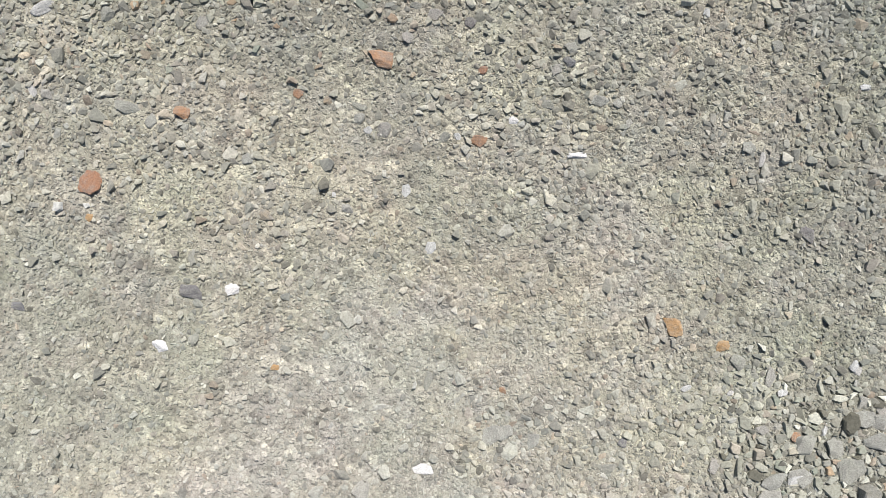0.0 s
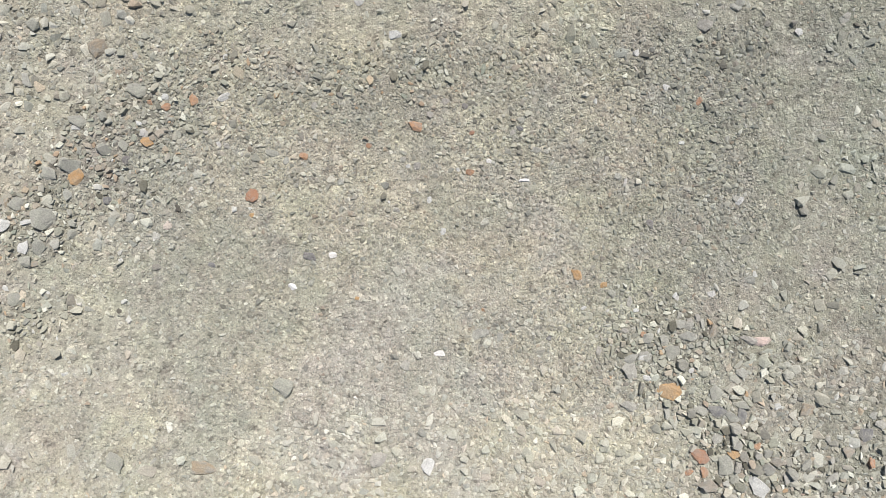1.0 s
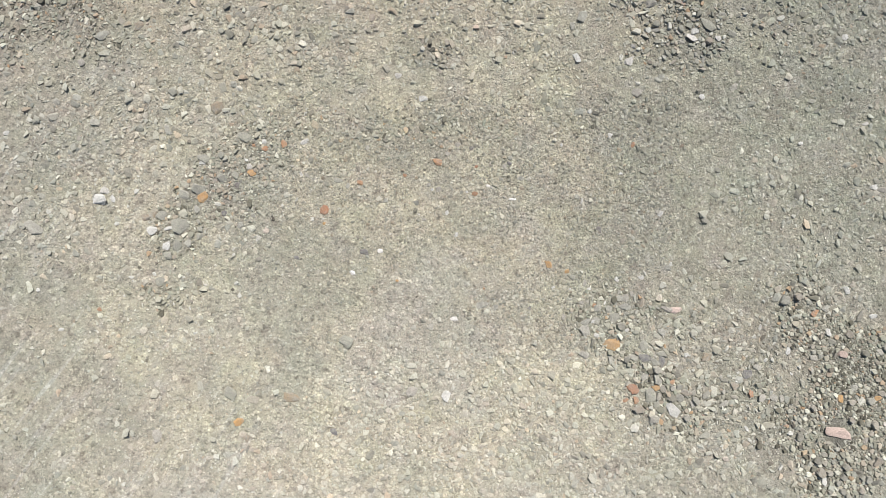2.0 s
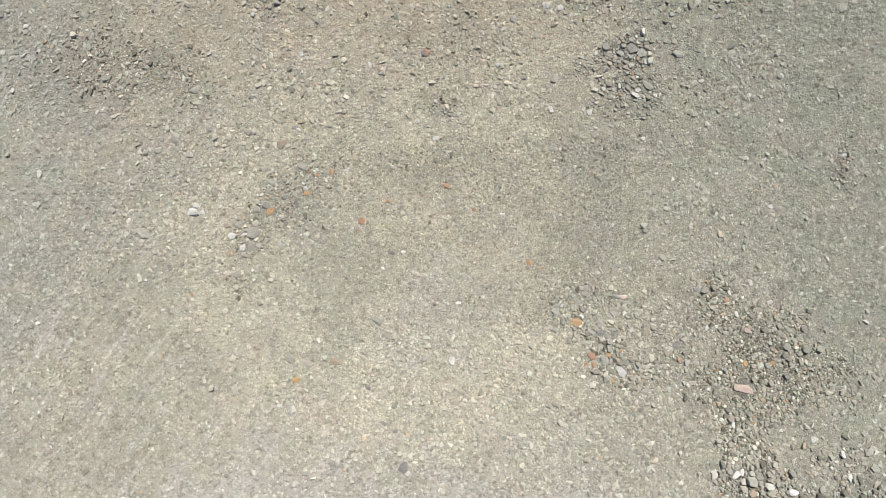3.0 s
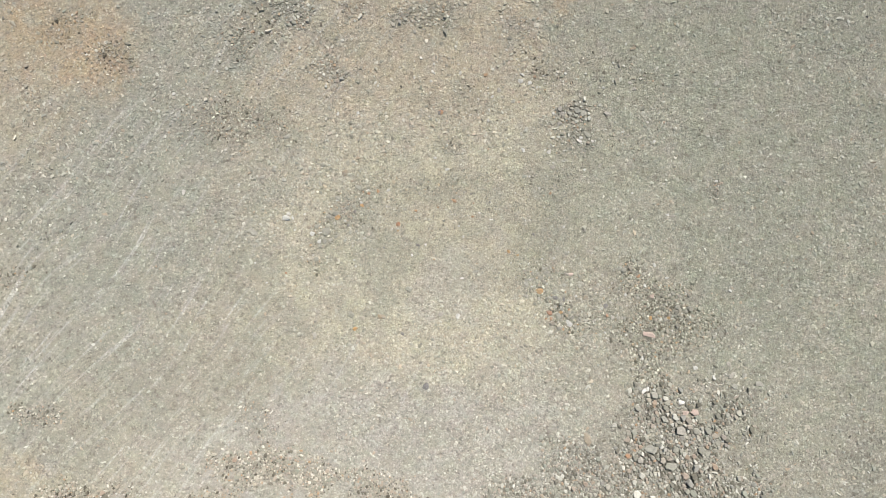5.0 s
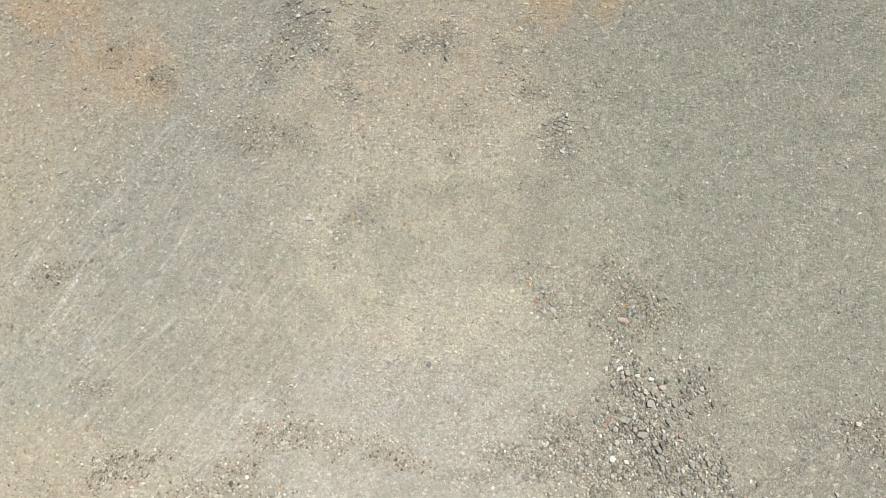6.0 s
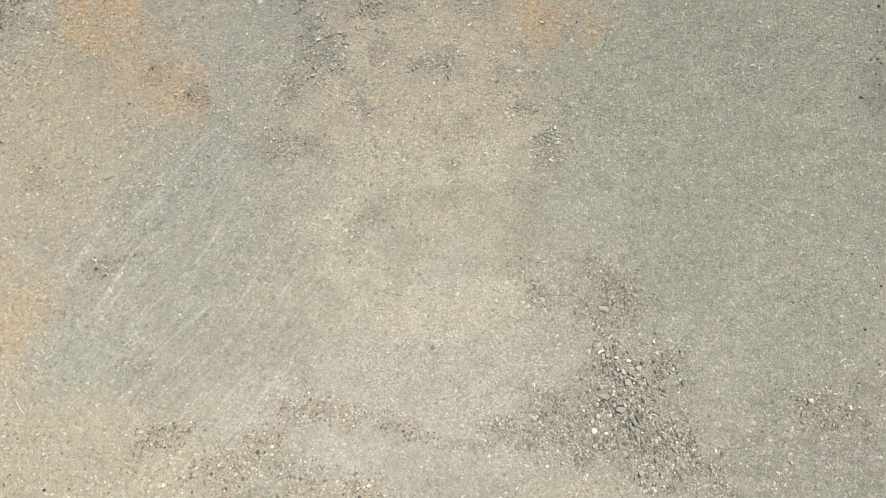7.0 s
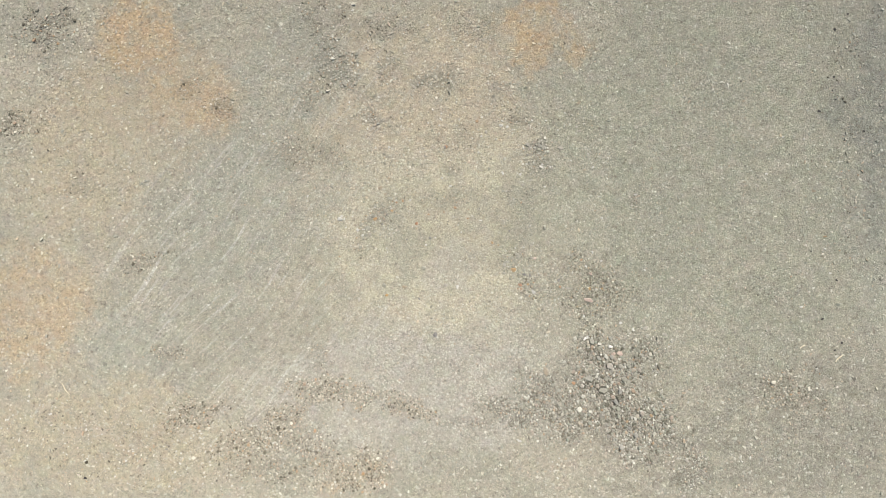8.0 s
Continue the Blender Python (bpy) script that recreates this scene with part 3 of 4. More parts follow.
STONES.append(("pale", [(-0.318, 0.139, 0.033, 0.018, 80), (-0.476, 0.207, 0.025, 0.020, 70), (-0.648, 0.254, 0.022, 0.018, 0), (-0.712, 0.295, 0.018, 0.016, 0), (-0.135, 0.210, 0.024, 0.018, 0),
    (-0.094, 0.191, 0.027, 0.027, 0), (-0.153, 0.064, 0.022, 0.016, 0), (0.296, 0.198, 0.016, 0.011, 80), (0.182, 0.285, 0.025, 0.016, 75), (-0.012, 0.378, 0.025, 0.022, 60),
    (-0.922, 0.521, 0.033, 0.023, 0), (-1.155, -0.027, 0.039, 0.039, 0), (-1.113, 0.113, 0.036, 0.026, 80), (-0.931, 0.046, 0.033, 0.029, 0), (-0.873, 0.087, 0.023, 0.023, 0),
    (0.510, -0.399, 0.052, 0.049, 0), (0.556, -0.359, 0.036, 0.033, 0), (0.506, -0.501, 0.049, 0.033, -10)]))
STONES.append(("pale", [(0.611, -0.521, 0.039, 0.033, 0), (0.796, -0.529, 0.046, 0.029, -30), (0.756, -0.593, 0.039, 0.029, 70), (0.948, -0.706, 0.039, 0.033, 0), (0.677, -0.262, 0.033, 0.029, 0),
    (0.713, -0.265, 0.029, 0.029, 0), (0.685, -0.302, 0.042, 0.026, 5), (0.846, -0.311, 0.055, 0.023, -15), (1.205, -0.529, 0.026, 0.023, 0), (1.084, -0.706, 0.042, 0.023, 30),
    (0.855, -0.141, 0.033, 0.026, 0), (0.829, -0.408, 0.033, 0.033, 0), (-1.548, 0.472, 0.056, 0.040, 70), (-1.237, 0.452, 0.051, 0.030, -60), (-0.952, 0.638, 0.035, 0.030, 0),
    (-1.502, 0.857, 0.046, 0.030, 60), (1.291, -0.681, 0.035, 0.028, -30), (1.668, -0.859, 0.035, 0.030, 0)]))
STONES.append(("pale", [(1.617, -0.639, 0.033, 0.028, 0), (1.803, -0.497, 0.035, 0.028, -20), (1.502, -0.311, 0.033, 0.028, 0), (1.561, -1.792, 0.091, 0.087, 30), (1.480, -1.884, 0.082, 0.059, 80),
    (1.821, -1.636, 0.109, 0.082, 0), (1.188, -1.944, 0.068, 0.050, 60), (2.489, -1.242, 0.082, 0.046, 0), (2.275, -1.265, 0.055, 0.046, 0), (2.247, -1.174, 0.055, 0.046, 0),
    (0.510, 0.908, 0.062, 0.044, 70)]))
STONES.append(("grey", [(0.461, -0.179, 0.027, 0.025, 0), (-0.313, 0.064, 0.024, 0.022, 0), (-0.420, 0.198, 0.014, 0.011, 0), (-0.513, 0.230, 0.045, 0.020, -15), (-0.551, 0.383, 0.036, 0.027, 0),
    (0.609, -0.311, 0.038, 0.031, -20), (0.565, -0.307, 0.036, 0.034, 0), (0.635, -0.347, 0.045, 0.042, 0), (-0.024, -0.212, 0.036, 0.014, 85), (0.205, 0.321, 0.024, 0.020, 0),
    (0.169, 0.230, 0.025, 0.016, 0), (-0.135, 0.230, 0.024, 0.014, -10), (0.001, 0.177, 0.027, 0.014, 55), (-0.044, 0.392, 0.022, 0.013, 0), (0.522, 0.318, 0.031, 0.018, 0),
    (-0.909, 0.417, 0.059, 0.052, 0), (-1.083, 0.327, 0.049, 0.039, 0), (-0.956, 0.252, 0.046, 0.036, 30)]))
STONES.append(("grey", [(-1.180, 0.043, 0.075, 0.065, 0), (-1.197, -0.043, 0.059, 0.042, 80), (-1.105, -0.002, 0.046, 0.029, 15), (-1.238, -0.079, 0.049, 0.033, 0), (-1.163, 0.171, 0.055, 0.039, -30),
    (-1.263, 0.089, 0.049, 0.042, 0), (-1.266, -0.191, 0.046, 0.039, 0), (0.752, -0.464, 0.046, 0.039, 60), (0.796, -0.593, 0.042, 0.042, 0), (0.779, -0.666, 0.069, 0.055, -40)]))
STONES.append(("quartz", [(-0.340, -0.065, 0.028, 0.020, 20), (-0.455, -0.156, 0.028, 0.023, 10), (0.113, 0.205, 0.018, 0.013, 0), (0.215, 0.146, 0.033, 0.016, 10), (-0.031, -0.351, 0.033, 0.021, -10),
    (1.829, -1.403, 0.062, 0.050, -30), (1.514, -1.308, 0.055, 0.045, 60)]))
STONES.append(("white", [(0.875, -0.730, 0.082, 0.046, -55), (-1.521, 0.155, 0.085, 0.055, 8)]))
STONES.append(("black", [(4.489, 2.481, 0.049, 0.035, 20), (4.322, 1.492, 0.049, 0.035, 0), (3.379, 1.856, 0.028, 0.021, -30), (4.491, 1.909, 0.028, 0.021, 0), (4.480, 1.745, 0.028, 0.021, 0),
    (4.522, 1.636, 0.035, 0.021, -20), (4.867, 1.253, 0.028, 0.021, -30), (4.400, -1.040, 0.035, 0.035, 0), (4.563, -0.562, 0.035, 0.021, -30), (4.556, -1.420, 0.028, 0.028, 0),
    (4.334, -1.630, 0.028, 0.021, 0), (4.636, -1.329, 0.028, 0.028, 0), (4.252, -0.212, 0.028, 0.021, 0), (-4.744, -3.117, 0.049, 0.035, 0), (4.642, 2.664, 0.035, 0.021, 0)]))
STONES.append(("dark", [(-0.405, -0.070, 0.045, 0.025, -5), (0.283, -0.306, 0.018, 0.016, 0), (-0.692, -0.093, 0.027, 0.016, 0), (0.201, 0.298, 0.024, 0.016, -20), (0.573, 0.021, 0.031, 0.022, -30),
    (0.043, 0.363, 0.020, 0.020, 0), (-0.939, 0.211, 0.039, 0.029, 30), (-0.997, 0.096, 0.026, 0.023, 0), (0.756, -0.513, 0.052, 0.036, -30), (0.828, -0.529, 0.052, 0.026, 85),
    (1.181, -0.585, 0.049, 0.039, 80), (-0.332, -1.267, 0.066, 0.053, 50), (-0.212, 1.049, 0.051, 0.035, 0)]))
STONES.append(("white", [(-1.305, 0.025, 0.048, 0.042, 0), (-0.262, 0.669, 0.032, 0.024, 0), (-0.156, 0.569, 0.042, 0.027, 0), (-1.931, 0.443, 0.036, 0.024, 0), (0.700, 0.717, 0.045, 0.036, 0),
    (0.486, 0.733, 0.042, 0.036, 0), (0.959, 0.813, 0.054, 0.042, 0), (1.067, 0.807, 0.036, 0.024, 10), (0.537, 0.511, 0.022, 0.020, 0), (0.621, 0.411, 0.024, 0.020, 0),
    (1.702, 0.188, 0.040, 0.024, 0), (1.402, 0.368, 0.024, 0.022, 0), (1.589, 0.808, 0.028, 0.024, 80), (1.668, 0.450, 0.036, 0.016, 10), (-1.688, -0.391, 0.028, 0.016, 0),
    (-1.784, -0.221, 0.024, 0.022, 0), (-0.067, -0.672, 0.054, 0.039, 70), (0.561, -0.422, 0.024, 0.020, 0)]))
STONES.append(("white", [(1.352, -0.489, 0.036, 0.020, 80), (1.699, -0.345, 0.042, 0.024, 0), (1.536, -1.288, 0.048, 0.040, 60), (2.108, -1.186, 0.048, 0.040, 0), (1.949, -1.112, 0.044, 0.036, 0),
    (1.500, -1.024, 0.040, 0.036, 0)]))
STONES.append(("ochre", [(-0.879, 0.266, 0.036, 0.030, 0)]))
STONES.append(("pale", [(-1.812, 0.042, 0.090, 0.054, -30), (0.459, 0.867, 0.036, 0.032, 0), (1.086, 0.905, 0.036, 0.020, 0), (0.915, 0.797, 0.028, 0.020, 0), (0.821, 0.640, 0.032, 0.026, 0),
    (0.727, 0.587, 0.048, 0.039, 0), (0.787, 0.951, 0.066, 0.042, 0), (1.131, 0.600, 0.032, 0.020, 0), (0.819, 0.092, 0.028, 0.026, 0), (-1.297, -0.839, 0.078, 0.054, 0),
    (-0.209, -0.655, 0.072, 0.042, 10), (1.224, -0.555, 0.036, 0.030, 0), (1.316, -0.684, 0.032, 0.030, 0), (1.246, -0.684, 0.054, 0.039, 0), (1.456, -0.515, 0.040, 0.026, 0),
    (0.658, -0.267, 0.036, 0.026, 0), (0.700, -0.248, 0.028, 0.022, 0), (1.722, -0.490, 0.032, 0.026, 0)]))
STONES.append(("pale", [(2.262, -1.155, 0.048, 0.032, 0), (2.358, -1.173, 0.055, 0.040, 80), (1.677, -1.535, 0.072, 0.044, -45), (1.993, -1.385, 0.060, 0.045, 60), (2.226, -1.076, 0.045, 0.040, 0)]))
STONES.append(("grey", [(1.118, 0.823, 0.040, 0.032, 0), (0.939, 0.855, 0.044, 0.028, 45), (1.020, 0.866, 0.078, 0.036, -50), (1.449, 0.545, 0.036, 0.024, 0), (-0.486, -0.446, 0.066, 0.054, 0),
    (-0.972, -0.660, 0.066, 0.054, 80), (0.711, -0.512, 0.044, 0.032, 0), (1.013, -0.836, 0.068, 0.028, 10), (1.730, -1.935, 0.120, 0.070, 0)]))
STONES.append(("rust", [(0.715, 0.370, 0.024, 0.018, 80), (-1.528, -0.308, 0.022, 0.020, 0), (0.682, -0.693, 0.036, 0.020, 0)]))
STONES.append(("tan", [(-0.709, -0.684, 0.078, 0.042, -20), (-0.905, -0.850, 0.036, 0.028, 60), (1.030, -1.707, 0.120, 0.070, -60)]))
STONES.append(("dark", [(-0.537, -0.824, 0.036, 0.030, 0)]))
STONES.append(("pink", [(1.552, -0.824, 0.135, 0.048, -6), (1.565, -0.508, 0.052, 0.038, 60), (0.875, -0.317, 0.072, 0.027, 10), (1.862, -1.486, 0.060, 0.040, 0), (1.936, -1.482, 0.080, 0.055, 10)]))
STONES.append(("white", [(-2.479, 1.211, 0.036, 0.030, 0), (-2.401, 0.376, 0.048, 0.036, 80), (-0.915, 1.050, 0.032, 0.028, 0), (0.459, 1.315, 0.048, 0.040, 0), (0.541, 1.298, 0.040, 0.036, 0),
    (0.220, 1.185, 0.033, 0.027, 0), (0.971, 0.835, 0.036, 0.030, 0), (1.532, 0.971, 0.027, 0.024, 0), (1.001, 0.568, 0.027, 0.021, 0), (0.827, 0.083, 0.030, 0.021, 60),
    (2.110, 0.472, 0.033, 0.018, 0)]))
STONES.append(("pale", [(-2.420, 0.198, 0.054, 0.036, 0), (-1.520, 0.848, 0.048, 0.036, 0), (-1.612, 0.738, 0.054, 0.030, 0), (0.278, 1.240, 0.048, 0.040, 80), (0.401, 1.147, 0.040, 0.032, 0),
    (0.831, 0.650, 0.030, 0.027, 0), (0.811, 1.040, 0.048, 0.039, 80), (1.192, 1.040, 0.080, 0.040, 0), (1.271, 1.170, 0.036, 0.030, 0), (1.128, 1.112, 0.033, 0.027, 0),
    (2.037, 0.844, 0.042, 0.033, 80), (2.113, 1.295, 0.056, 0.044, 80), (1.736, 0.176, 0.056, 0.024, 0), (1.137, 0.612, 0.030, 0.021, 0), (0.872, 1.044, 0.048, 0.039, 20),
    (0.933, 1.071, 0.072, 0.052, -30), (0.991, 1.043, 0.068, 0.052, 70), (0.838, 1.102, 0.036, 0.030, 0)]))
STONES.append(("pale", [(1.056, 0.995, 0.030, 0.024, 0), (1.380, 1.300, 0.039, 0.030, 30), (1.417, 1.245, 0.048, 0.036, -30)]))
STONES.append(("grey", [(-1.108, 0.198, 0.064, 0.056, 0), (0.906, 0.992, 0.048, 0.030, 0), (0.988, 1.119, 0.048, 0.030, -40)]))
STONES.append(("tan", [(-1.331, 0.078, 0.040, 0.032, 0), (-1.403, 0.896, 0.040, 0.028, 0)]))


ALL = np.array([row[:3] for _, some in STONES for row in some])


def clear(x, y, size):
    """Which places leave the single stones free."""
    ok = np.ones(len(x), bool)
    for sx, sy, length in ALL:
        ok &= (x - sx) ** 2 + (y - sy) ** 2 > (0.44 * length + 0.25 * size) ** 2
    return ok


def coarseness(x, y):
    """Where the near gravel lies coarser."""
    return vnoise(x, y, 0.30, 2.2) + 0.7 * vnoise(x, y, 0.12, 5.2) + 1.05 * np.clip(y - 0.10, -0.3, 0.4) + 0.5 * np.clip(np.abs(x + 0.1) - 0.45, -0.3, 0.3)


ground_sheet()
rng = np.random.RandomState(11)


def put(grid, x, y, r, slack):
    """Takes the place for a piece of radius r, if it is free."""
    cell, taken = grid
    i, j = int(x // cell), int(y // cell)
    for di in (-1, 0, 1):
        for dj in (-1, 0, 1):
            for ox, oy, orad in taken.get((i + di, j + dj), ()):
                if (x - ox) ** 2 + (y - oy) ** 2 < (slack * (r + orad)) ** 2:
                    return False
    taken.setdefault((i, j), []).append((x, y, r))
    return True


# loose gravel of every size from grit to pebbles, coarser ring by ring away from the middle of the yard
for reach, label in ((1, "grey-tan angular gravel and grit lying loose"), (2, "grey-tan gravel bedded in packed dust"),
                     (4, "pale and dark gravel scattered over packed dust"), (8, "small pebbles scattered over packed dust")):
    spots, wide, high = (0.034 * reach, {}), 0.84 * reach, 0.53 * reach
    for sx, sy, length in ALL:
        if abs(sx) < 1.1 * wide and abs(sy) < 1.1 * high:
            put(spots, sx, sy, min(0.46 * length, 0.03 * reach), 0.0)
    px, py, ps = [], [], []
    for r, n, ease in ((0.0115, 420, 0.85), (0.0086, 1800, 0.72), (0.0064, 12000, 0.62), (0.0046, 40000, 0.58), (0.0032, 56000, 0.58), (0.0021, 56000, 0.60))[(0, 1, 3, 0, 4)[reach // 2]:]:
        if reach > 1:
            r, n = r * reach * (1.0, 0.95, 0.90, 0, 0.84)[reach // 2], int(n * (0, 1.0, 0.75, 0, 0.65)[reach // 2])
        x, y = rng.uniform(-1.15, 1.15, n) * wide, rng.uniform(-1.15, 1.15, n) * high
        far = np.maximum(np.abs(x) / wide, np.abs(y) / high) + 0.22 * vnoise(x, y, 0.22 * reach, 1.7) + 0.16 * vnoise(x, y, 0.07 * reach, 3.9)
        keep = np.clip((1.1 - far) / 0.22, 0, 1)
        if reach > 1:
            keep = keep * np.clip((far - 0.42) / 0.16, 0, 1)
        coarse = coarseness(x, y) if reach == 1 else 0.9 * vnoise(x, y, 0.3 * reach, 2.2) + 0.7 * vnoise(x, y, 0.1 * reach, 5.2)
        keep = keep * (np.clip(0.34 + 1.2 * coarse, 0.10, 1) if r > 0.0034 * reach else np.clip(0.75 + 0.5 * coarse, 0.35, 1) if reach == 1 else np.clip(0.62 + 1.0 * coarse, 0.16, 1))
        w = rng.rand(n) < keep
        for qx, qy in zip(x[w], y[w]):
            rr = r * rng.uniform(0.78, 1.25)
            if put(spots, qx, qy, rr, ease):
                px.append(qx), py.append(qy), ps.append(2 * rr)
    px, py, ps = np.array(px), np.array(py), np.array(ps)
    big = ps > (0.0075 if reach == 1 else 0.013 * reach)
    for some, shapes, sunk in ((big, ROUNDED, 0.05), (~big, GRITS if reach == 1 else PEBBLES, -0.12 if reach == 1 else 0.12)):
        if some.any():
            spread("gravel", label, shapes, px[some], py[some], ps[some] * 1.08, LOOSE if reach == 1 else BEDDED, rng, sunk, {1: 0.95, 2: 0.75, 4: 0.62, 8: 0.55}[reach])


# pebbles strewn singly: x, y, half length, half width, pieces to the square metre
STREWN_AT = [
    (-4.18, -2.71, 1.82, 0.56, 210),
    (-1.96, -2.75, 1.33, 0.42, 190),
    (-5.19, -2.22, 0.70, 0.28, 170),
    (-0.84, 2.48, 1.68, 0.49, 90),
    (-1.47, 2.10, 0.84, 0.56, 110),
    (0.90, 1.20, 0.91, 0.49, 90),
    (-0.42, 1.33, 1.40, 0.42, 70),
    (-3.30, 2.24, 0.84, 0.49, 60),
    (-5.08, 2.25, 0.77, 0.42, 80),
    (-4.88, 0.77, 0.77, 0.42, 70),
    (-3.09, 1.61, 0.42, 0.28, 60),
    (3.95, -0.73, 0.84, 0.56, 60),
    (4.31, -2.05, 0.70, 0.84, 60),
    (2.93, -1.85, 0.77, 0.49, 60),
    (3.63, -2.89, 0.91, 0.28, 80),
    (-0.98, 0.08, 0.49, 0.42, 80),
    (1.54, -0.68, 0.84, 0.35, 100),
    (1.70, -3.06, 1.12, 0.28, 90),
]
xs, ys = [], []
for sx, sy, a, b, many in STREWN_AT:
    n = int(many * math.pi * a * b * 2.3)
    q, t = np.sqrt(rng.rand(n)) * 1.3, rng.uniform(0, math.tau, n)
    u, v = sx + q * np.cos(t) * a, sy + q * np.sin(t) * b
    w = rng.rand(n) < np.clip((1.15 - q - 1.2 * vnoise(u, v, 0.35, 3.3) - 0.8 * vnoise(u, v, 0.12, 9.1)) / 0.7, 0, 1)
    xs.append(u[w]), ys.append(v[w])
x, y = np.concatenate(xs), np.concatenate(ys)
size = 0.011 + 0.022 * rng.rand(len(x)) ** 2.2
w = clear(x, y, size)
spread("pebbles", "dark and pale pebbles strewn over dust", LUMPS, x[w], y[w], size[w], STREWN, rng, 0.0, 0.85)

# ---- coarse crushed stone, fitted piece to piece ----
GRID = (0.07, {})


def cut(poly, nx, ny, d):
    """The part of a polygon on the near side of a line."""
    out = []
    for (ax, ay), (bx, by) in zip(poly, poly[1:] + poly[:1]):
        p, q = ax * nx + ay * ny - d, bx * nx + by * ny - d
        if p <= 0:
            out.append((ax, ay))
        if (p < 0 < q) or (q < 0 < p):
            u = p / (p - q)
            out.append((ax + (bx - ax) * u, ay + (by - ay) * u))
    return out


def outline(grid, x, y, r):
    """A broken outline for a piece, cut back where its neighbours lie."""
    n = rng.randint(4, 7)
    turn, long = rng.uniform(0, math.tau), rng.uniform(1.0, 1.7)
    poly = []
    for k in range(n):
        a = (k + rng.uniform(-0.3, 0.3)) * math.tau / n
        u, v = math.cos(a) * long, math.sin(a) / long
        q = r * rng.uniform(1.0, 1.75)
        poly.append((q * (u * math.cos(turn) - v * math.sin(turn)), q * (u * math.sin(turn) + v * math.cos(turn))))
    gap = 0.0006 + 0.07 * r * rng.uniform(0.0, 2.4)
    cell, taken = grid
    i, j = int(x // cell), int(y // cell)
    for di in (-1, 0, 1):
        for dj in (-1, 0, 1):
            for ox, oy, orad in taken.get((i + di, j + dj), ()):
                dx, dy = ox - x, oy - y
                d = math.hypot(dx, dy)
                if 1e-6 < d < 1.6 * (r + orad) and len(poly) > 2:
                    poly = cut(poly, dx / d, dy / d, d / 2 + (r * r - orad * orad) / (2 * d) - gap)
    return poly


def piece(x, y, z, r, poly, rise=1.0):
    """Corners and triangles of one flat-lying broken stone on the ground."""
    n = len(poly)
    p = np.array(poly)
    mid = p.mean(0)
    high = r * rise * rng.uniform(0.40, 1.2)
    tilt = rng.normal(0, 0.24, 2)
    rings = []
    for grow, up in ((1.0, -0.35), (rng.uniform(0.94, 1.0), 0.78), (rng.uniform(0.80, 0.93), 1.0)):
        q = mid + (p - mid) * (grow * rng.uniform(0.95, 1.03, n))[:, None]
        lift = up * high + ((q - mid) @ tilt + rng.uniform(-0.06, 0.06, n) * high if up > 0 else 0)
        rings.append(np.c_[q + (x, y), z + lift + np.zeros(n)])
    top = np.r_[mid + rng.uniform(-0.15, 0.15, 2) * r + (x, y), z + high * rng.uniform(1.0, 1.14)][None]
    i = np.arange(n)
    k = (i + 1) % n
    tri = [np.stack(t, 1) for a in (0, n) for t in ((a + i, a + k, a + n + k), (a + i, a + n + k, a + n + i))]
    tri.append(np.stack((2 * n + i, 2 * n + k, 0 * i + 3 * n), 1))
    return np.concatenate([*rings, top]), np.concatenate(tri)


for sx, sy, length in ALL:
    put(GRID, sx, sy, 0.46 * length, 0.0)


# pale grit between the broken stones
xs, ys = [], []
for hx, hy, a, b, turn, cover, lo, hi in NEAR_RIGHT + LEFT[:4] + TOP[:4] + MAIN:
    c, s = math.cos(radians(turn)), math.sin(radians(turn))
    n = int(450 * a * b * min(cover, 1.0))
    q, t = np.sqrt(rng.rand(n)) * 1.5, rng.uniform(0, math.tau, n)
    u, v = q * np.cos(t) * a, q * np.sin(t) * b
    x, y = hx + u * c - v * s, hy + u * s + v * c
    w = rng.rand(n) < np.clip((1.35 - q - vnoise(x, y, 0.2, 4.4)) / 0.6, 0, 1)
    xs.append(x[w]), ys.append(y[w])
x, y = np.concatenate(xs), np.concatenate(ys)
size = 0.007 + 0.014 * rng.rand(len(x)) ** 1.8
w = clear(x, y, size)
spread("gravel", "pale chips lying between coarse broken stones", CHIPS, x[w], y[w], size[w], PALER, rng, -0.15)

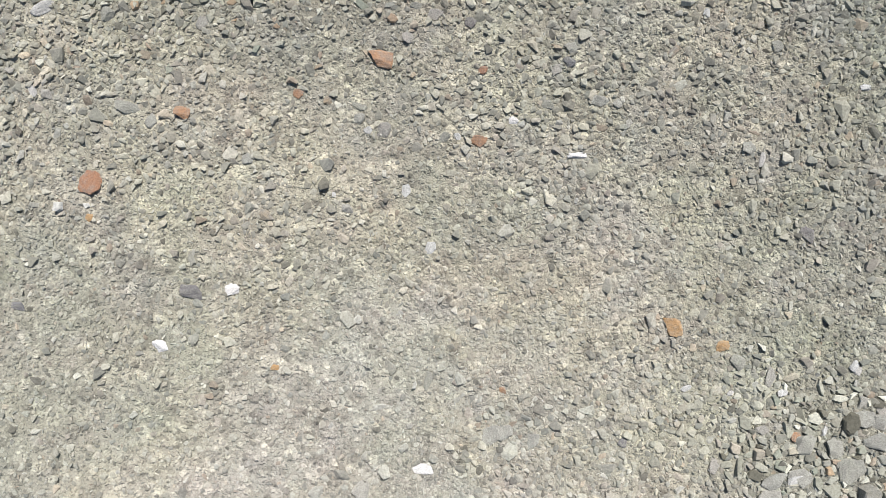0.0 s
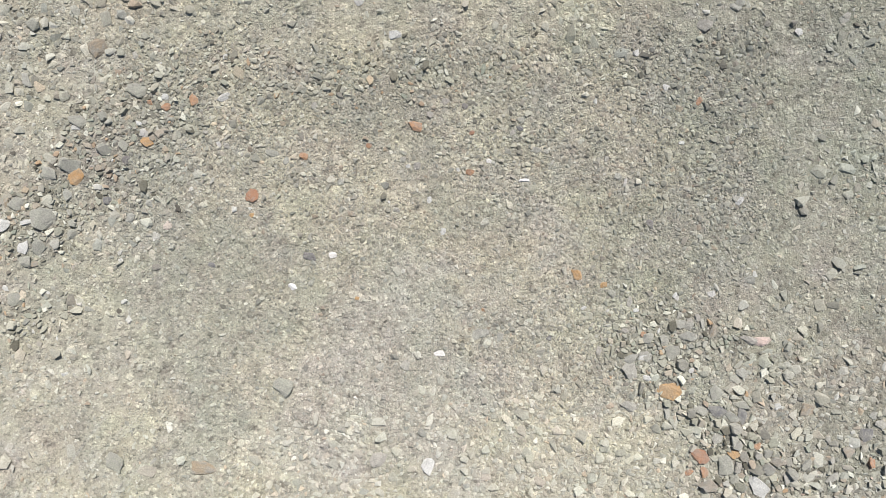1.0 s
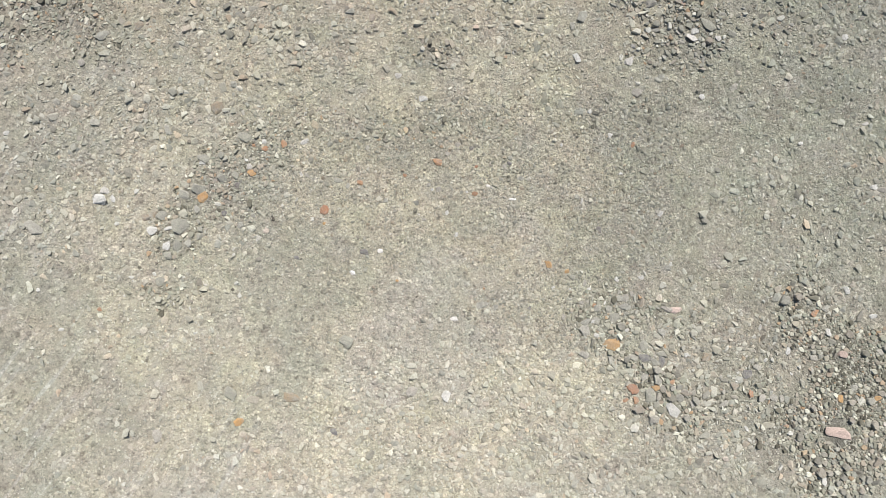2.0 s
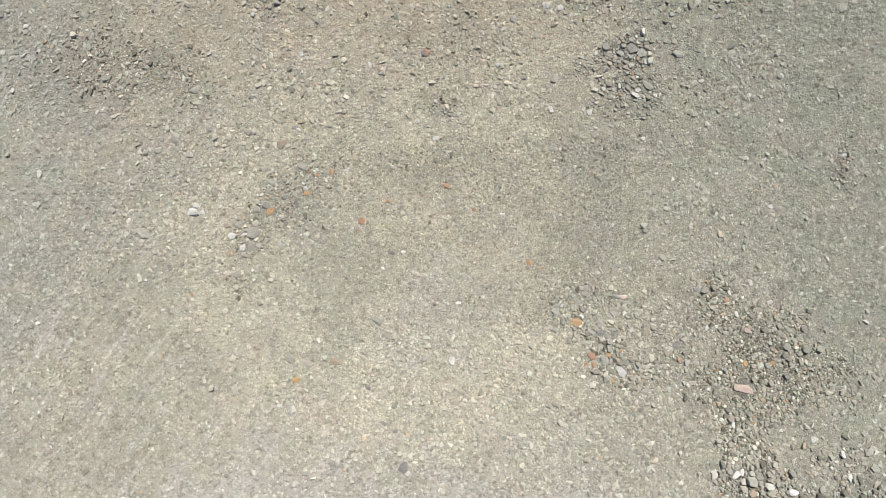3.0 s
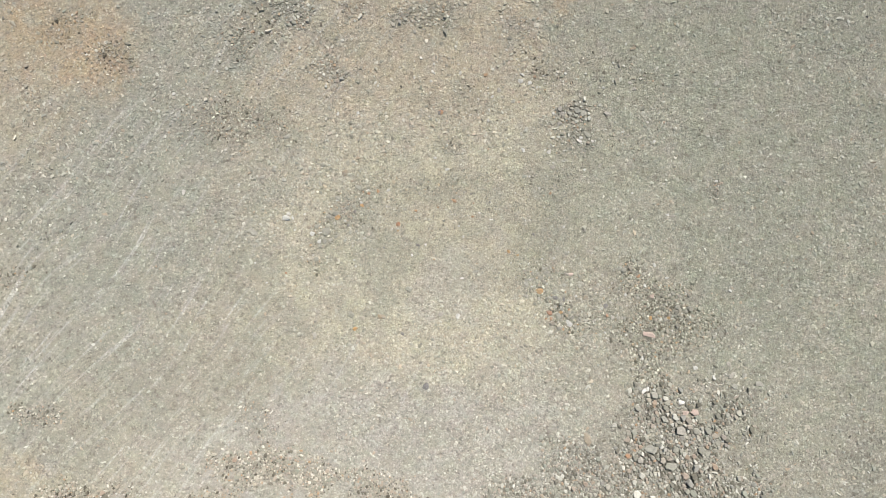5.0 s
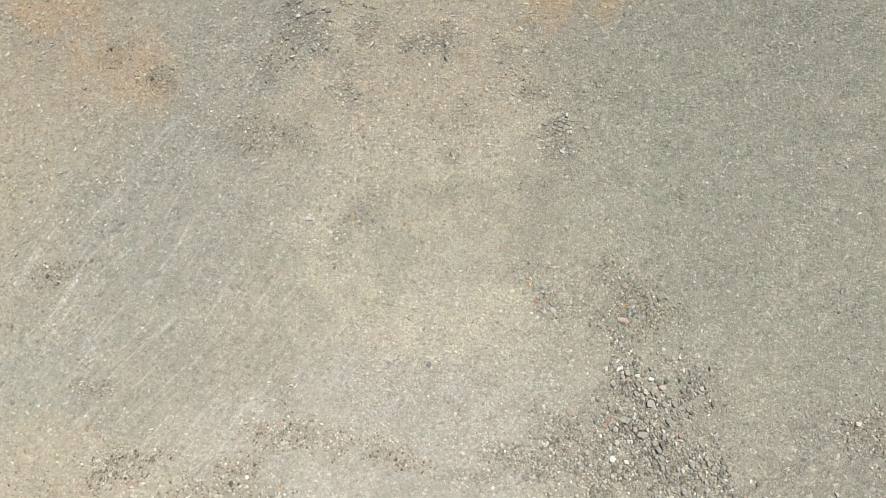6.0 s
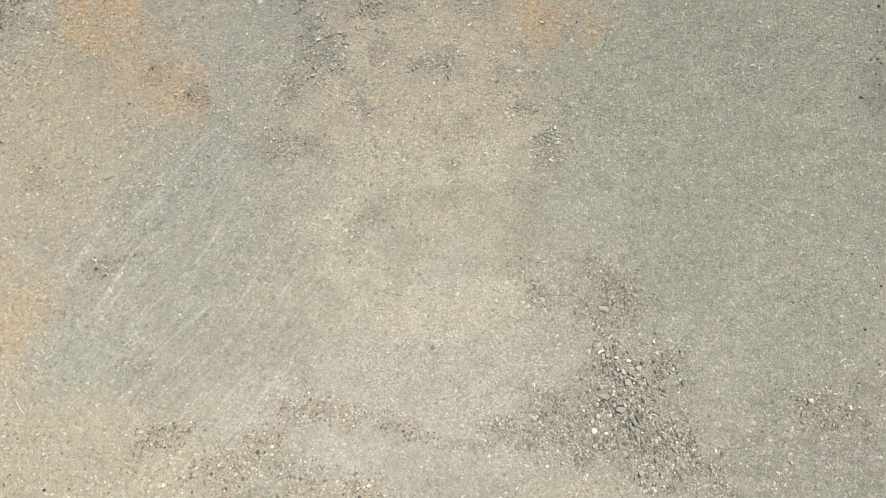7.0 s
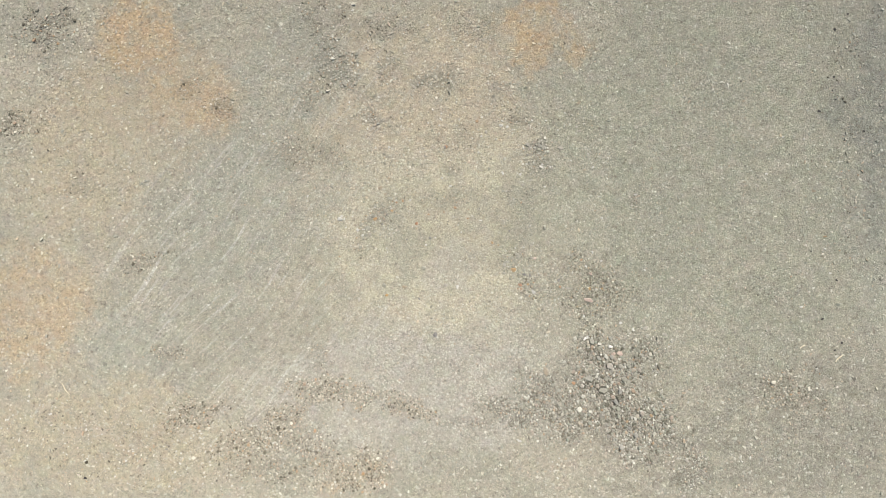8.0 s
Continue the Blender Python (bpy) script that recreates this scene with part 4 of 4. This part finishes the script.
HERO = []
for near, some, material, label in (
    (True, NEAR_RIGHT, CRUSHED, "loose coarse grey crushed stone on packed dust"), (True, LEFT, CRUSHED, "thin scatter of grey crushed stone on tan dust"),
    (False, TOP, GAPPY, "small scatters of dark grey crushed stone"), (False, MAIN, DARKER, "dense heap of coarse grey crushed stone"),
    (False, UPPER, EARTHY, "brownish pebbles gathered in the tan dust"), (False, BOTTOM, EARTHY, "brownish pebbles strewn over tan dust"), (False, RIM, EARTHY, "scattered dark pebbles at the edge of the yard"),
):
    laid = []
    for hx, hy, a, b, turn, cover, lo, hi in some:
        c, s = math.cos(radians(turn)), math.sin(radians(turn))
        for k in range(5):
            r = 0.5 * (hi + (lo * 0.85 - hi) * (k / 4) ** 0.75)
            n = int((2.2 if cover < 0.7 else 4.0) * min(cover, 1.0) * a * b / (r * r) * (0.10, 0.20, 0.40, 0.7, 0.9)[k])
            q, t = np.sqrt(rng.rand(n)) * 1.55, rng.uniform(0, math.tau, n)
            u, v = q * np.cos(t) * a, q * np.sin(t) * b
            x, y = hx + u * c - v * s, hy + u * s + v * c
            edge = q + 1.0 * vnoise(x, y, 0.22, 4.4) + 0.8 * vnoise(x, y, 0.07, 8.8)
            core = np.clip((1.2 - edge) / 0.85, 0, 1) ** (1.2 if cover < 0.7 else 0.55 if near else 0.9)
            w = rng.rand(n) < core * min(cover, 1.0) ** 1.6
            for px, py in zip(x[w], y[w]):
                rr = r * rng.uniform(0.75, 1.2)
                if put(GRID, px, py, rr, 0.60):
                    laid.append((px, py, rr))
    cos, tris, start = [], [], 0
    level = lie(np.array([q[0] for q in laid]), np.array([q[1] for q in laid]))
    for (px, py, rr), pz in zip(laid, level):
        poly = outline(GRID, px, py, rr)
        if len(poly) < 3:
            continue
        if rr > (0.0150 if near else 0.0185) and len(HERO) < 60 and (near or some is MAIN):
            HERO.append((px, py, pz, rr, poly))
            continue
        co, tri = piece(px, py, pz, rr, poly, 0.95 if near else 1.25)
        cos.append(co), tris.append(tri + start)
        start += len(co)
    me = bpy.data.meshes.new("crushed_stone")
    fill(me, np.concatenate(cos), np.concatenate(tris))
    me.shade_flat()
    me.materials.append(material)
    tagged(new("crushed_stone", me), label, "gravel", kind="stuff")


# ---- single stones ----
def stone_mesh(kind, seed):
    r = np.random.RandomState(seed)
    bm = bmesh.new()
    for _ in range(15):
        p = r.normal(size=3)
        p /= np.abs(p).max() ** 0.6 * np.linalg.norm(p) ** 0.4
        bm.verts.new(p * 0.5 * r.uniform(0.80, 1.10, 3))
    hull = bmesh.ops.convex_hull(bm, input=bm.verts)
    bmesh.ops.delete(bm, geom=[g for g in hull["geom_interior"] if isinstance(g, bmesh.types.BMVert)], context="VERTS")
    bmesh.ops.dissolve_limit(bm, angle_limit=radians(10), verts=bm.verts, edges=bm.edges)
    bmesh.ops.bevel(bm, geom=list(bm.edges), offset=0.03, segments=1, affect="EDGES", profile=0.6)
    bmesh.ops.triangulate(bm, faces=bm.faces)
    bmesh.ops.subdivide_edges(bm, edges=[e for e in bm.edges if e.calc_length() > 0.16], cuts=1, use_grid_fill=True)
    bmesh.ops.triangulate(bm, faces=bm.faces)
    for v in bm.verts:
        v.co += v.co.normalized() * (0.09 * noise.noise(v.co * 3.1 + Vector((seed, 0, 0))) + 0.03 * noise.noise(v.co * 9.0))
    me = bpy.data.meshes.new("stone")
    bm.to_mesh(me)
    bm.free()
    me.shade_flat()
    me.materials.append(STONE[kind])
    return me


SHAPES = {kind: [stone_mesh(kind, 40 * i + len(kind)) for i in range(10)] for kind in STONE}


def bed(x, y):
    """How far the broken stone of the main heap lifts what lies on it."""
    lift = 0.0
    for hx, hy, a, b, turn, cover, lo, hi in MAIN:
        c, s = math.cos(radians(turn)), math.sin(radians(turn))
        r = math.hypot(((x - hx) * c + (y - hy) * s) / a, ((y - hy) * c - (x - hx) * s) / b)
        lift = max(lift, 0.016 * min(cover, 1.0) * min(max((1.1 - r) / 0.4, 0.0), 1.0))
    return lift


def stone(kind, x, y, length, width, turn):
    name = "clod" if kind == "black" else "pebble" if length < 0.027 else "stone"
    ob = new(name, SHAPES[kind][rng.randint(10)])
    high = width * rng.uniform(0.32, 0.52)
    ob.scale = (length, width, high)
    z = float(lie(np.array(x), np.array(y))) + high * rng.uniform(0.10, 0.24) + bed(x, y)
    ob.matrix_basis = pose(x, y, z, rng.normal(0, 9), rng.normal(0, 9), turn) @ Matrix.Diagonal((length, width, high, 1))
    label = LABEL[kind].replace(" piece", "").replace("sandstone", "sandstone pebble").replace(" stone ", " pebble ") if name == "pebble" else LABEL[kind]
    tagged(ob, label, "dirt clod" if name == "clod" else name, {"clod": "clods on the gravel", "pebble": "pebbles lying in the gravel"}.get(name, "stones lying in the gravel"))


for kind, some in STONES:
    for x, y, length, width, turn in some:
        stone(kind, x, y, length * 1.05, width * 1.05, turn)

for x, y, z, r, poly in HERO:
    co, tri = piece(x, y, z, r, poly)
    me = bpy.data.meshes.new("stone")
    fill(me, co - (x, y, co[:, 2].min()), tri)
    me.shade_flat()
    me.materials.append(STONE["broken"])
    ob = new("stone", me)
    ob.location = (x, y, co[:, 2].min())
    tagged(ob, LABEL["broken"], "stone", "stones lying in the gravel")


# ---- dry straws ----
STRAW, nt, b = begin("dry_straw", 0.7, 0.3)
streak = node(nt, "ShaderNodeTexNoise", Scale=40.0, Detail=3.0)
nt.links.new(ramp(nt, streak.outputs["Fac"], [(0.3, (0.50, 0.42, 0.27)), (0.7, (0.66, 0.60, 0.44))]), b.inputs["Base Color"])


def straw(x, y, length, turn, bow):
    bm = bmesh.new()
    rings = []
    for i in range(9):
        u = i / 8 - 0.5
        px, py = u * length, bow * length * (0.25 - u * u)
        z = float(lie(np.array(x), np.array(y))) + 0.009 + 0.004 * math.sin(9 * u)
        rings.append([bm.verts.new((px, py + 0.008 * math.cos(k * math.tau / 6) * (1 - 0.6 * abs(u)), z + 0.006 * math.sin(k * math.tau / 6))) for k in range(6)])
    for one, two in zip(rings, rings[1:]):
        for k in range(6):
            bm.faces.new((one[k], one[(k + 1) % 6], two[(k + 1) % 6], two[k]))
    bm.faces.new(rings[0][::-1]), bm.faces.new(rings[-1])
    me = bpy.data.meshes.new("straw")
    bm.to_mesh(me)
    bm.free()
    me.materials.append(STRAW)
    ob = new("straw", me)
    ob.matrix_basis = pose(x, y, 0, 0, 0, turn)
    tagged(ob, "dry pale straw lying on the gravel", "straw", "straws on the gravel")


straw(4.61, -1.52, 0.13, 42, 0.3)
straw(-4.99, -1.98, 0.16, -58, -0.25)
straw(4.16, -1.38, 0.08, 33, 0.2)
